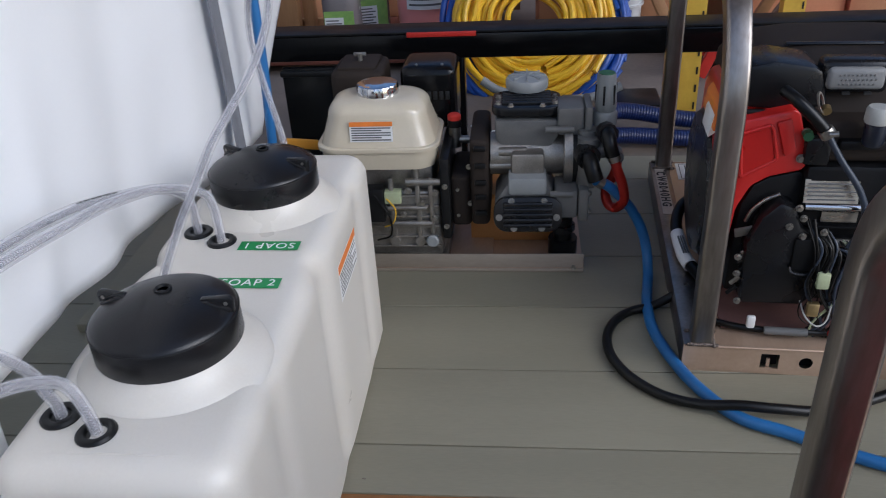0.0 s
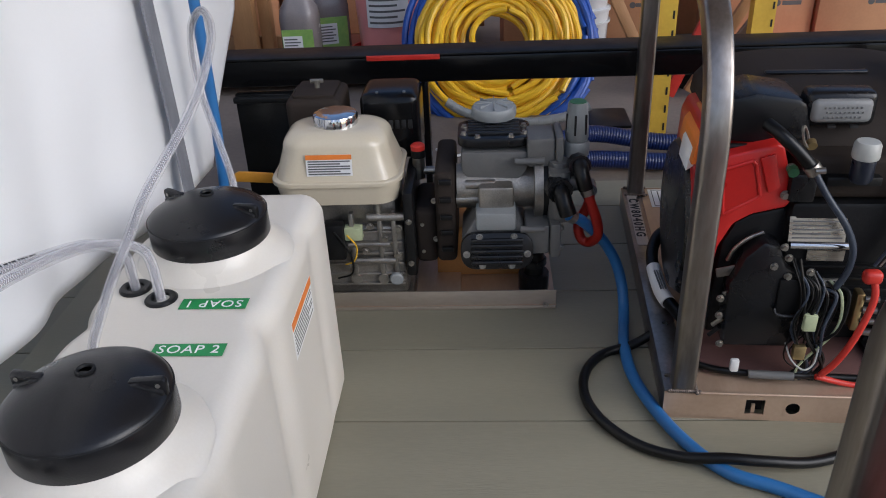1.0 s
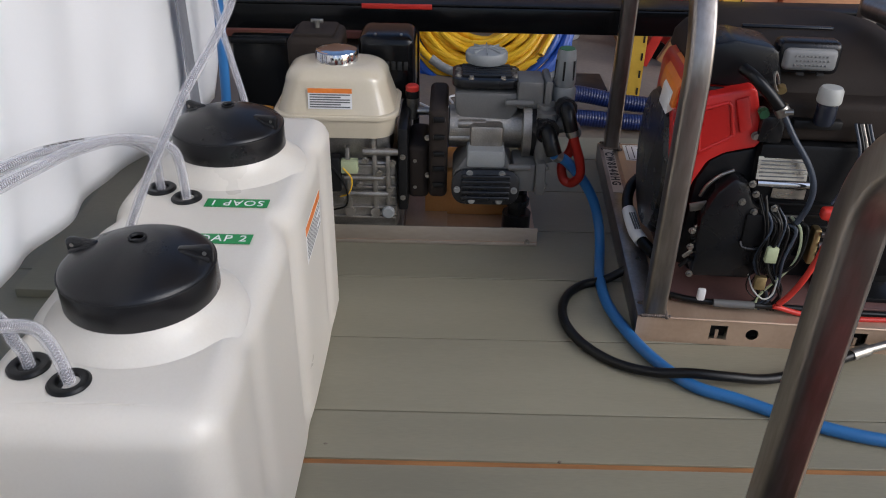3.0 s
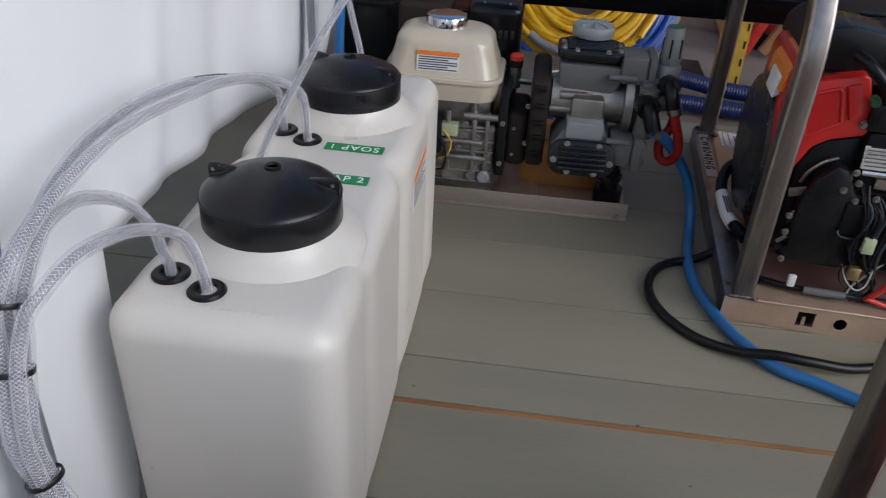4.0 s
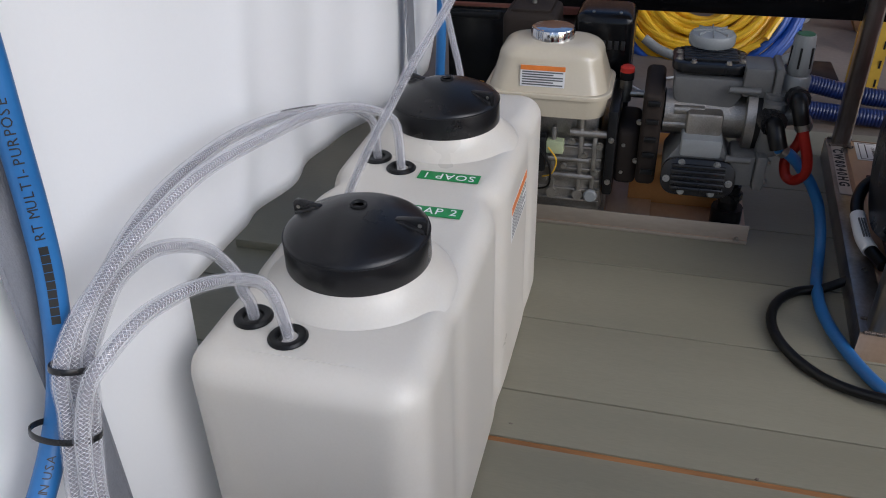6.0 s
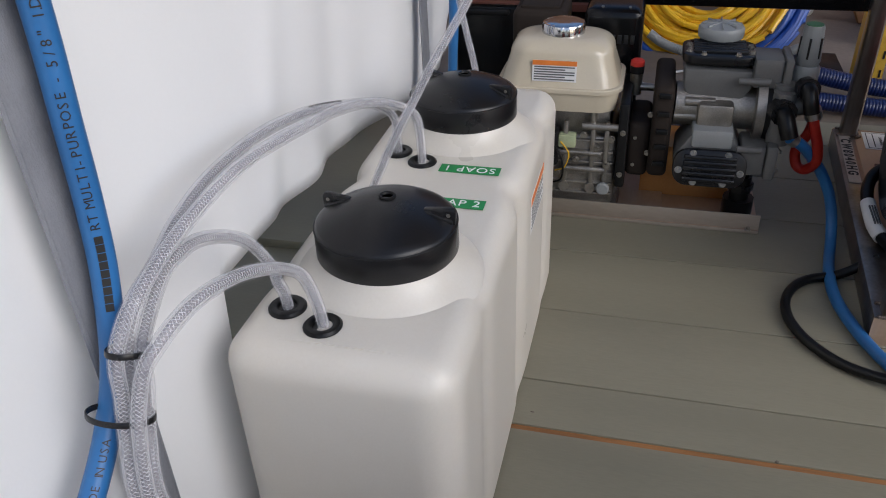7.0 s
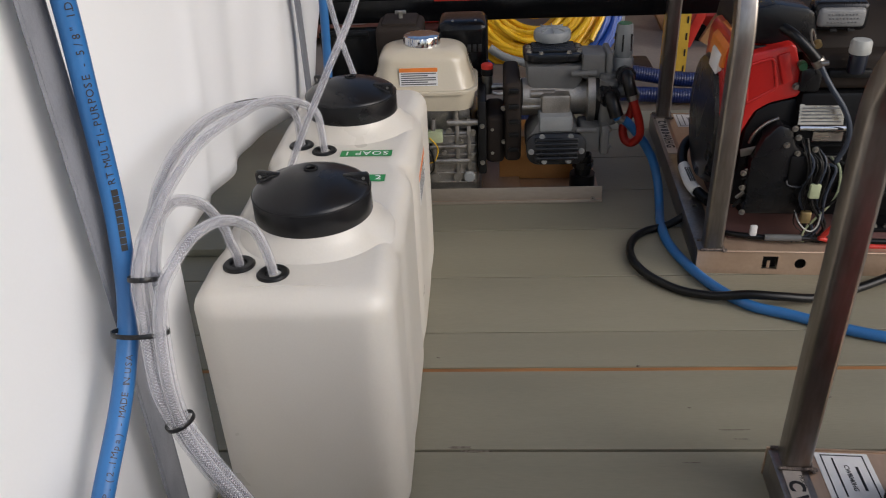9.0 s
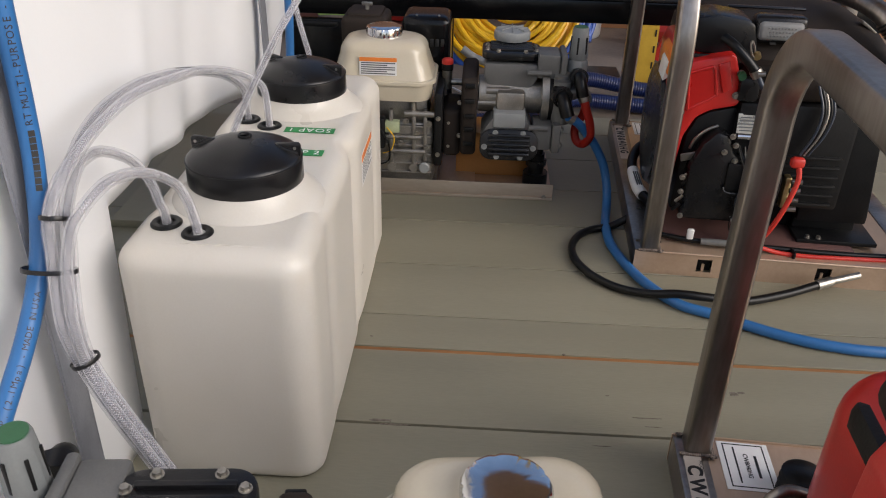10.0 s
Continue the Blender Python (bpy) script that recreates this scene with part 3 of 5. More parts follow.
# the tube that climbs from the front compartment, loops at the top and comes down behind the rear lid
braided("vent_tube", [(-0.486, 0.893, 0.365), (-0.48, 0.897, 0.42), (-0.463, 0.91, 0.465), (-0.441, 0.92, 0.511), (-0.422, 0.94, 0.549), (-0.399, 0.96, 0.595), (-0.387, 1.01, 0.62), (-0.377, 1.07, 0.644), (-0.373, 1.14, 0.67), (-0.384, 1.24, 0.698), (-0.407, 1.32, 0.712), (-0.439, 1.38, 0.716), (-0.473, 1.42, 0.679), (-0.484, 1.43, 0.615), (-0.475, 1.42, 0.554), (-0.456, 1.4, 0.49), (-0.433, 1.365, 0.433), (-0.428, 1.345, 0.39)], 0.0068, "clear braided tube looping high above the soap tank")

# heavy blue hose hanging down the tarpaulin
BLUE_PATH = [(-0.545, 0.425, 1.30), (-0.544, 0.435, 1.10), (-0.543, 0.440, 0.95), (-0.542, 0.442, 0.81), (-0.542, 0.438, 0.72), (-0.541, 0.433, 0.65), (-0.540, 0.424, 0.588), (-0.539, 0.402, 0.515), (-0.540, 0.372, 0.465), (-0.542, 0.326, 0.418),
             (-0.545, 0.263, 0.370), (-0.550, 0.18, 0.30), (-0.556, 0.10, 0.20), (-0.56, 0.03, 0.09), (-0.55, -0.06, 0.02), (-0.50, -0.2, 0.012), (-0.46, -0.4, 0.012)]
BLUE_R = 0.0113
path = smooth_path(BLUE_PATH, 10)
blue_hose = thing("blue_hose", Matrix.Identity(4), "thick blue rubber hose hanging beside the tarpaulin", "hose")
hose_wall = part("hose_wall", sweep(bmesh.new(), path, ring_profile(BLUE_R, 24)), BLUE, blue_hose)


def print_along(text, path, start, size, toward, r, parent, name="printing", flip=1):
    """Letters laid one by one on a hose, on the side that faces a given way; ^ stands for a solid bar."""
    lens = [0.0]
    for a, b in zip(path, path[1:]):
        lens.append(lens[-1] + (b - a).length)
    cu = bpy.data.curves.new(name, "FONT")
    cu.size, cu.align_x, cu.align_y, cu.extrude, cu.resolution_u = size, "CENTER", "CENTER", 0.0002, 2
    tmp = bpy.data.objects.new(name, cu)
    scene.collection.objects.link(tmp)
    bm = bmesh.new()
    s = start
    for ch in text:
        if ch != " ":
            i = min(len(path) - 2, max(0, int(np.searchsorted(lens, s)) - 1))
            q = path[i].lerp(path[i + 1], (s - lens[i]) / (lens[i + 1] - lens[i]))
            d = (path[i + 1] - path[i]).normalized() * flip
            out = (Vector(toward) - d * Vector(toward).dot(d)).normalized()
            m = Matrix((d, out.cross(d), out)).transposed().to_4x4()
            m.translation = q + out * (r + 0.0001)
            if ch == "^":
                m = m @ Matrix.Diagonal((size * 0.62, size * 0.62, 0.0004, 1))
                bmesh.ops.create_cube(bm, size=1, matrix=m)
            else:
                cu.body = ch
                me = bpy.data.meshes.new_from_object(tmp.evaluated_get(bpy.context.evaluated_depsgraph_get()))
                me.transform(m)
                bm.from_mesh(me)
                bpy.data.meshes.remove(me)
        s += size * (0.40 if ch in " I.1" else 0.70) * flip
    bpy.data.objects.remove(tmp)
    return part(name, bm, INK, parent, "black printing", smooth=False)


FACE = (0.62, -0.62, 0.45)
print_along('^^^^^^^^^ RT MULTI-PURPOSE - 5/8" I.D. 300 PSI', path, 0.735, 0.0108, FACE, BLUE_R, hose_wall, flip=-1)
print_along("300 PSI W.P. (2.1 Mpa) - MADE IN USA", path, 1.055, 0.0098, FACE, BLUE_R, hose_wall, flip=-1)


# faint black printing along the upper rear tube
rear_tube = bpy.data.objects["soap_tube.002"]
arc = smooth_path([(-0.51, 0.99, 0.515), (-0.516, 0.899, 0.548), (-0.528, 0.836, 0.566), (-0.536, 0.779, 0.577), (-0.538, 0.718, 0.587), (-0.536, 0.651, 0.594), (-0.532, 0.58, 0.597), (-0.527, 0.514, 0.59), (-0.519, 0.463, 0.58), (-0.514, 0.416, 0.573), (-0.512, 0.39, 0.56)], 10)
marks = print_along("^ ^^  ^ ^^ ^  ^^ ^ ^^  ^ ^^  ^^ ^", arc, 0.10, 0.0040, (0.35, -0.35, 0.9), TUBE_R, None, "tube_printing")
marks.parent = rear_tube
marks.matrix_parent_inverse = rear_tube.matrix_world.inverted()


def cable_tie(name, centre, normal, rx, ry, label):
    """A narrow black tie drawn round a bundle, with its head."""
    n = Vector(normal).normalized()
    a = Vector((1, 0, 0)) - n * n.x
    a.normalize()
    b = n.cross(a)
    ring = [Vector(centre) + a * rx * math.cos(t) + b * ry * math.sin(t) for t in np.linspace(0, 2 * math.pi, 33)]
    bm = bmesh.new()
    sweep(bm, ring, rect_profile(0.0016, 0.0052, 0.0006, 2), up=tuple(n))
    ob = thing(name, Matrix.Identity(4), label, "cable tie", "cable ties")
    part("band", bm, LID, ob)
    head = ring[10]
    part("head", boxm(head.x - 0.004, head.x + 0.004, head.y - 0.003, head.y + 0.003, head.z - 0.004, head.z + 0.004, bevel=0.001), LID, ob)
    return ob


cable_tie("cable_tie", (-0.5190, 0.3705, 0.490), (0.0, 0.38, 1), 0.0300, 0.0205, "black plastic cable tie round blue hose and clear tubes")
cable_tie("cable_tie", (-0.508, 0.390, 0.545), (0.0, 0.45, 1), 0.0165, 0.0205, "small black cable tie round clear tubes")
cable_tie("cable_tie", (-0.494, 0.354, 0.381), (-0.36, 0.05, 1), 0.0165, 0.0160, "black cable tie round the bundle of clear tubes")

# second blue hose and clear tube hanging beyond the tank
hang = thing("hanging_hose", Matrix.Identity(4), "blue rubber hose hanging beyond the soap tank", "hose")
part("hose_wall", pipe([(-0.53, 1.60, 1.2), (-0.532, 1.61, 0.9), (-0.53, 1.615, 0.65), (-0.535, 1.62, 0.45), (-0.55, 1.63, 0.22), (-0.56, 1.65, 0.02)], 0.0105), BLUE, hang)

# ---- engine-driven diaphragm pump on a steel tray ----
def pump_unit(name, m, label):
    o = Vector((-0.10, 1.78, 0))
    unit = thing(name, m, label, "pump", "diaphragm pump units")

    def P(nm, bm, material, parent=unit, lab="", smooth=True):
        bmesh.ops.translate(bm, vec=-o, verts=bm.verts)
        return part(nm, bm, material, parent, lab, smooth)

    # tray with turned-up lip
    tray = P("tray", boxm(-0.47, 0.151, 1.603, 1.96, 0.004, 0.008), STEEL_BASE, lab="bare steel tray")
    P("tray_lip", boxm(-0.47, 0.151, 1.606, 1.6095, 0.0, 0.044, bevel=0.0008), TRAY_EDGE, tray)
    P("tray_lip", boxm(-0.47, 0.151, 1.9605, 1.964, 0.0, 0.032, bevel=0.0008), STEEL, tray)
    P("tray_lip", boxm(-0.47, 0.151, 1.600, 1.606, 0.0, 0.008, bevel=0.002), TRAY_EDGE, tray)
    P("tray_bolt", hexbolt(bmesh.new(), (0.128, 1.602, 0.008), (0, 0, 1), 0.005), BOLT, tray)
    P("mounting_plate", boxm(-0.16, -0.06, 1.63, 1.90, 0.009, 0.016, bevel=0.002), STEEL_BASE, tray)
    # bare steel stand; the orange it mirrors is painted into its colour
    bm = boxm(-0.115, 0.088, 1.735, 1.741, 0.009, 0.135, bevel=0.001)
    box(bm, -0.115, 0.088, 1.741, 1.86, 0.129, 0.135, bevel=0.001)
    P("pump_stand", bm, ORANGE_REFLECTION, tray, "steel stand with an orange reflection put into its colour")

    # ---- engine ----
    # fuel tank: rounded upper shell over a flanged tray
    def shell(x0, x1, y0, y1, z0, z1, r_top, rc, draft):
        bm = bmesh.new()
        rings = []
        steps = [(0, 0)] + [(draft * t, (z1 - z0 - r_top) * t) for t in (0.5, 1.0)]
        steps += [(draft + r_top * (1 - math.cos(a)), z1 - z0 - r_top + r_top * math.sin(a)) for a in np.linspace(0.25, math.pi / 2, 7)]
        for inset, dz in steps:
            w, h = x1 - x0 - 2 * inset, y1 - y0 - 2 * inset
            prof = rect_profile(w, h, min(rc, w / 2.2, h / 2.2), 7)
            rings.append([bm.verts.new(((x0 + x1) / 2 + a, (y0 + y1) / 2 + b, z0 + dz)) for a, b in prof])
        n = len(rings[0])
        for a, b in zip(rings, rings[1:]):
            for k in range(n):
                bm.faces.new((a[k], a[(k + 1) % n], b[(k + 1) % n], b[k]))
        bm.faces.new(rings[0][::-1])
        bm.faces.new(rings[-1])
        return bm

    ft = P("fuel_tank", shell(-0.436, -0.178, 1.600, 1.790, 0.312, 0.408, 0.036, 0.045, 0.018), CREAM, lab="cream enamelled fuel tank")
    P("tank_flange", shell(-0.444, -0.170, 1.593, 1.797, 0.306, 0.316, 0.003, 0.05, 0.0), CREAM, ft)
    P("tank_bottom", shell(-0.432, -0.182, 1.604, 1.786, 0.262, 0.307, 0.001, 0.045, -0.006), CREAM, ft)
    cap = P("fuel_cap", lathe([(0.042, 0), (0.0470, 0.003), (0.0470, 0.026), (0.0448, 0.0305), (0.039, 0.0325), (0.015, 0.033), (0.002, 0.033)], 72, pose(-0.309, 1.700, 0.398), wobble=lambda a, z: -0.045 * max(0, math.cos(9 * a)) ** 4 if z > 0.002 else 0), CHROME, ft, "scalloped chrome fuel cap")
    lab = P("warning_label", moved(boxm(-0.047, 0.047, -0.0006, 0.0006, -0.022, 0.022), pose(-0.315, 1.6075, 0.350, -10)), LABEL_WHITE, ft, "white warning label with orange heading", smooth=False)
    P("heading", moved(boxm(-0.047, 0.047, -0.0012, 0.0002, 0.012, 0.022), pose(-0.315, 1.6072, 0.350, -10)), LABEL_ORANGE, lab, smooth=False)
    for k in range(6):
        P("text_bar", moved(boxm(-0.043, 0.043 - 0.02 * (k in (1, 4)), -0.0012, 0.0002, 0.0072 - 0.0052 * k, 0.0098 - 0.0052 * k), pose(-0.315, 1.6071, 0.350, -10)), INK_GREY, lab, smooth=False)
    # crankcase with ribs and side cover
    case = P("crankcase", boxm(-0.40, -0.172, 1.625, 1.90, 0.030, 0.20, bevel=0.012, segments=3), ALUMINIUM, lab="dull cast aluminium crankcase")
    P("cylinder_head", boxm(-0.395, -0.19, 1.64, 1.88, 0.19, 0.262, bevel=0.008), ALUMINIUM, case)
    for k in range(6):
        P("casting_rib", boxm(-0.385, -0.178, 1.617, 1.632, 0.056 + 0.026 * k, 0.062 + 0.026 * k, bevel=0.002), ALUMINIUM, case)
    for x in (-0.285, -0.225, -0.195):
        P("casting_boss", rodm((x, 1.612, 0.075), (x, 1.63, 0.075), 0.012), ALUMINIUM, case)
        P("casting_web", boxm(x - 0.005, x + 0.005, 1.614, 1.63, 0.085, 0.235, bevel=0.002), ALUMINIUM, case)
    P("flange_foot", boxm(-0.405, -0.165, 1.608, 1.92, 0.009, 0.032, bevel=0.004), ALUMINIUM, case)
    P("drain_plug", moved(lathe([(0.015, 0), (0.015, 0.006), (0.012, 0.009), (0.002, 0.009)], 20), pose(-0.196, 1.612, 0.078, 90)), GREY_LIGHT, case, "grey oil filler cap")
    for x, z in ((-0.215, 0.175), (-0.26, 0.145), (-0.30, 0.11), (-0.19, 0.135), (-0.245, 0.205), (-0.185, 0.20)):
        P("case_bolt", hexbolt(bmesh.new(), (x, 1.615, z), (0, -1, 0), 0.006), BOLT, case)
    for k, (x, z) in enumerate(((-0.255, 0.16), (-0.245, 0.12), (-0.21, 0.225))):
        P("cover_tube", rodm((x - 0.04, 1.618, z), (x + 0.05, 1.618, z), 0.0065 + 0.001 * k), ALUMINIUM, case)
    P("breather_box", boxm(-0.30, -0.262, 1.605, 1.63, 0.175, 0.205, bevel=0.003), PALE_GREEN, case, "pale plastic connector")
    P("breather_box", boxm(-0.345, -0.30, 1.60, 1.635, 0.13, 0.215, bevel=0.006), SATIN_BLACK, case)
    P("ignition_wire", pipe([(-0.295, 1.605, 0.19), (-0.275, 1.598, 0.165), (-0.283, 1.600, 0.13), (-0.305, 1.61, 0.115)], 0.0016, n=6), YELLOW, case, "yellow wire")
    P("ignition_wire", pipe([(-0.32, 1.60, 0.20), (-0.29, 1.595, 0.15), (-0.29, 1.60, 0.10), (-0.325, 1.61, 0.08)], 0.0022, n=6), RUBBER, case)
    P("fuel_valve", rodm((-0.228, 1.625, 0.262), (-0.228, 1.625, 0.23), 0.009), BOLT, case)
    # silencer with slots, and air box
    muf = P("silencer", boxm(-0.275, -0.142, 1.80, 1.935, 0.275, 0.430, bevel=0.022, segments=4), GLOSS_BLACK, lab="black slotted silencer guard")
    for k in range(7):
        P("slot", boxm(-0.255 + 0.0145 * k, -0.246 + 0.0145 * k, 1.797, 1.803, 0.352, 0.372, bevel=0.001), INK, muf)
    for x, z in ((-0.235, 0.4), (-0.175, 0.405)):
        P("guard_screw", hexbolt(bmesh.new(), (x, 1.82, 0.425), (0, -0.3, 1), 0.004), BOLT, muf)
    air = P("air_box", boxm(-0.44, -0.315, 1.80, 1.94, 0.27, 0.422, bevel=0.016, segments=3), BROWN_BLACK, lab="dusty black air cleaner box")
    P("lid_step", boxm(-0.425, -0.33, 1.815, 1.925, 0.418, 0.430, bevel=0.008), BROWN_BLACK, air)
    P("wing_nut", rodm((-0.375, 1.865, 0.428), (-0.375, 1.865, 0.448), 0.006), BOLT, air)
    P("wing_nut", boxm(-0.39, -0.36, 1.862, 1.868, 0.440, 0.450, bevel=0.002), BOLT, air)
    lever = P("throttle_lever", prism([(-0.548, 0.276), (-0.46, 0.270), (-0.46, 0.294), (-0.535, 0.300), (-0.552, 0.290)], 1.70, 1.706, 0.002), LEVER_ORANGE, lab="yellow lever")
    # black gear housing between engine and pump
    gear = P("gear_housing", boxm(-0.172, -0.150, 1.605, 1.80, 0.085, 0.285, bevel=0.006), SATIN_BLACK, lab="black gear housing")
    P("bell", boxm(-0.152, -0.103, 1.628, 1.775, 0.105, 0.235, bevel=0.014, segments=3), BROWN_BLACK, gear)
    P("flange", boxm(-0.104, -0.062, 1.604, 1.80, 0.120, 0.328, bevel=0.012, segments=3), BROWN_BLACK, gear)
    for z in (0.15, 0.19, 0.225, 0.265, 0.305):
        P("flange_rib", boxm(-0.094, -0.068, 1.594, 1.602, z, z + 0.012, bevel=0.003), SATIN_BLACK, gear)
    for x, y, z in ((-0.135, 1.633, 0.135), (-0.135, 1.633, 0.2), (-0.161, 1.603, 0.12), (-0.161, 1.603, 0.22), (-0.107, 1.62, 0.26), (-0.106, 1.62, 0.17)):
        P("housing_bolt", hexbolt(bmesh.new(), (x, y, z), (0, -1, 0), 0.0048), BOLT, gear)
    valve = P("relief_valve", rodm((-0.146, 1.75, 0.255), (-0.146, 1.75, 0.305), 0.014), BOLT, lab="brass relief valve with a red cap")
    P("valve_neck", rodm((-0.146, 1.75, 0.305), (-0.146, 1.75, 0.322), 0.016), SATIN_BLACK, valve)
    P("red_cap", lathe([(0.0155, 0), (0.0155, 0.010), (0.012, 0.013), (0.002, 0.013)], 22, pose(-0.146, 1.75, 0.322)), RED, valve, "red plastic cap")
    P("valve_outlet", rodm((-0.146, 1.75, 0.272), (-0.105, 1.75, 0.272), 0.009), BOLT, valve)

    # ---- diaphragm pump ----
    body = P("pump_body", rodm((-0.06, 1.66, 0.275), (0.115, 1.665, 0.272), 0.047, segments=36), ALUMINIUM, lab="bare aluminium pump body")
    P("crank_cover", boxm(-0.014, 0.058, 1.592, 1.70, 0.215, 0.300, bevel=0.008), ALUMINIUM, body)
    for x in (-0.05, -0.03):
        P("body_rib", rodm((x - 0.01, 1.622, 0.262 + (x + 0.05) * 1.6), (x + 0.05, 1.622, 0.262 + (x + 0.05) * 1.6), 0.010), ALUMINIUM, body)
    side = P("end_ring", rodm((0.10, 1.66, 0.275), (0.118, 1.66, 0.275), 0.075, segments=36), ALUMINIUM, body)
    P("end_disc", rodm((0.118, 1.66, 0.275), (0.132, 1.66, 0.275), 0.07, segments=36), SATIN_BLACK, body)

    def head(sign):
        """One grey diaphragm head with its finned black cover; sign: 1 above, -1 below."""
        tilt = 14 if sign > 0 else 0
        if sign > 0:
            outline = [(-0.048, 0.325), (-0.030, 0.285), (0.062, 0.285), (0.088, 0.325), (0.088, 0.362), (-0.048, 0.362)]
            hb = P("upper_head", prism(outline, 1.628, 1.76, 0.006), GREY, body, "grey painted upper pump head")
            cm = pose(0.020, 1.697, 0.366, -3)
        else:
            outline = [(-0.050, 0.150), (0.092, 0.150), (0.092, 0.185), (0.064, 0.240), (-0.022, 0.240), (-0.050, 0.195)]
            hb = P("lower_head", prism(outline, 1.572, 1.69, 0.006), GREY, body, "grey painted lower pump head")
            P("head_step", boxm(-0.02, 0.062, 1.565, 1.68, 0.215, 0.255, bevel=0.006), GREY_LIGHT, hb)
            cm = pose(0.022, 1.568, 0.172, 76)
        # cover: a rounded plate with lengthwise fins and bolts
        w, h = (0.150, 0.132) if sign > 0 else (0.148, 0.078)
        prof = rect_profile(w, h, 0.030, 5)
        cover = P("diaphragm_cover", moved(prism(prof, 0.0, 0.020, 0.004, axis="z"), cm), LID, hb, "black finned diaphragm cover")
        for k in range(5):
            yy = -h * 0.30 + h * 0.15 * k
            P("fin", moved(boxm(-w * 0.36, w * 0.36, yy - 0.0045, yy + 0.0045, 0.016, 0.027, bevel=0.003), cm), LID, cover)
        spots = [(-0.062, -h / 2 + 0.030), (-0.034, -h / 2 + 0.010), (0.034, -h / 2 + 0.010), (0.062, -h / 2 + 0.030), (-0.062, 0.012), (0.062, 0.012), (-0.035, h / 2 - 0.009), (0.035, h / 2 - 0.009)]
        if sign < 0:
            spots = [(-0.035, h / 2 - 0.009), (0.035, h / 2 - 0.009), (-0.062, -0.006), (0.062, -0.006), (-0.03, -h / 2 + 0.009), (0.03, -h / 2 + 0.009)]
        for a, b in spots:
            q = cm @ Vector((a, b, 0.019))
            P("cover_bolt", hexbolt(bmesh.new(), q, cm.to_3x3() @ Vector((0, 0, 1)), 0.0056, 0.005), BOLT, cover)
        return hb

    head(1)
    head(-1)
    filler = P("oil_cap", lathe([(0.030, 0), (0.030, 0.016), (0.046, 0.018), (0.0475, 0.024), (0.0475, 0.036), (0.044, 0.041), (0.026, 0.045), (0.002, 0.047)], 48, pose(0.021, 1.748, 0.378)), GREY_LIGHT, body, "light grey round oil reservoir cap")
    for a in range(0, 360, 45):
        P("cap_rib", moved(boxm(0.004, 0.040, -0.0012, 0.0012, 0.041, 0.0475, bevel=0.0006), pose(0.021, 1.748, 0.378, 0, 0, a)), GREY_LIGHT, filler)
    # valve blocks at the side
    blk = P("valve_block", boxm(0.085, 0.142, 1.618, 1.70, 0.330, 0.392, bevel=0.007), GREY, body, "grey valve block")
    P("block_flange", boxm(0.142, 0.158, 1.612, 1.705, 0.332, 0.396, bevel=0.006), GREY, blk)
    P("valve_stub", rodm((0.15, 1.62, 0.345), (0.15, 1.62, 0.30), 0.022), GREY, blk)
    P("block_pin", rodm((0.06, 1.616, 0.346), (0.12, 1.616, 0.346), 0.007), GREY, blk)
    blk = P("valve_block", boxm(0.080, 0.130, 1.562, 1.645, 0.160, 0.228, bevel=0.007), GREY, body, "grey valve block")
    P("block_flange", boxm(0.130, 0.152, 1.556, 1.65, 0.155, 0.232, bevel=0.006), GREY, blk)
    P("block_pin", rodm((0.07, 1.558, 0.222), (0.118, 1.558, 0.222), 0.007), GREY, blk)
    for y, z in ((1.575, 0.172), (1.575, 0.215), (1.63, 0.215)):
        P("block_bolt", hexbolt(bmesh.new(), (0.152, y, z), (1, 0, 0), 0.006), BOLT, blk)
    man = P("manifold", rodm((0.150, 1.60, 0.225), (0.150, 1.60, 0.335), 0.023), GREY, body, "grey manifold")
    P("manifold_arm", rodm((0.150, 1.60, 0.30), (0.205, 1.60, 0.31), 0.018), GREY, man)
    P("manifold_port", rodm((0.205, 1.60, 0.300), (0.205, 1.575, 0.296), 0.017), GREY, man)
    P("port_hole", rodm((0.205, 1.576, 0.296), (0.205, 1.5735, 0.2955), 0.010), INK, man)
    # regulator with its ribbed knob
    reg = P("regulator", lathe([(0.020, 0.325), (0.020, 0.36), (0.026, 0.364), (0.0265, 0.388), (0.023, 0.394)], 32, pose(0.186, 1.650, -0.018)), GREY_MID, body, "grey pressure regulator")
    kn = P("regulator_knob", lathe([(0.0205, 0.394), (0.0238, 0.402), (0.022, 0.440), (0.0195, 0.470), (0.018, 0.474)], 60, pose(0.186, 1.650, -0.018), wobble=lambda a, z: -0.07 * (math.cos(6 * a) > 0.72) if 0.4 < z < 0.465 else 0), GREY_MID, reg, "ribbed knob with a green top")
    for a in range(0, 360, 60):
        P("knob_slot", moved(boxm(0.0205, 0.0236, -0.0022, 0.0022, -0.020, 0.022, bevel=0.001), pose(0.186, 1.650, 0.412, 0, 0, a + 15)), SATIN_BLACK, kn)
    P("knob_top", rodm((0.186, 1.650, 0.454), (0.186, 1.650, 0.4575), 0.0165), GREEN_PLASTIC, kn)
    # black elbows and hose tails
    elb = P("elbow_fitting", pipe([(0.185, 1.600, 0.345), (0.187, 1.575, 0.350), (0.19, 1.560, 0.335), (0.197, 1.556, 0.31)], 0.015, n=16), RUBBER, body, "black plastic elbow")
    P("elbow_nut", rodm((0.185, 1.602, 0.345), (0.187, 1.578, 0.349), 0.0225, segments=10), LID, elb)
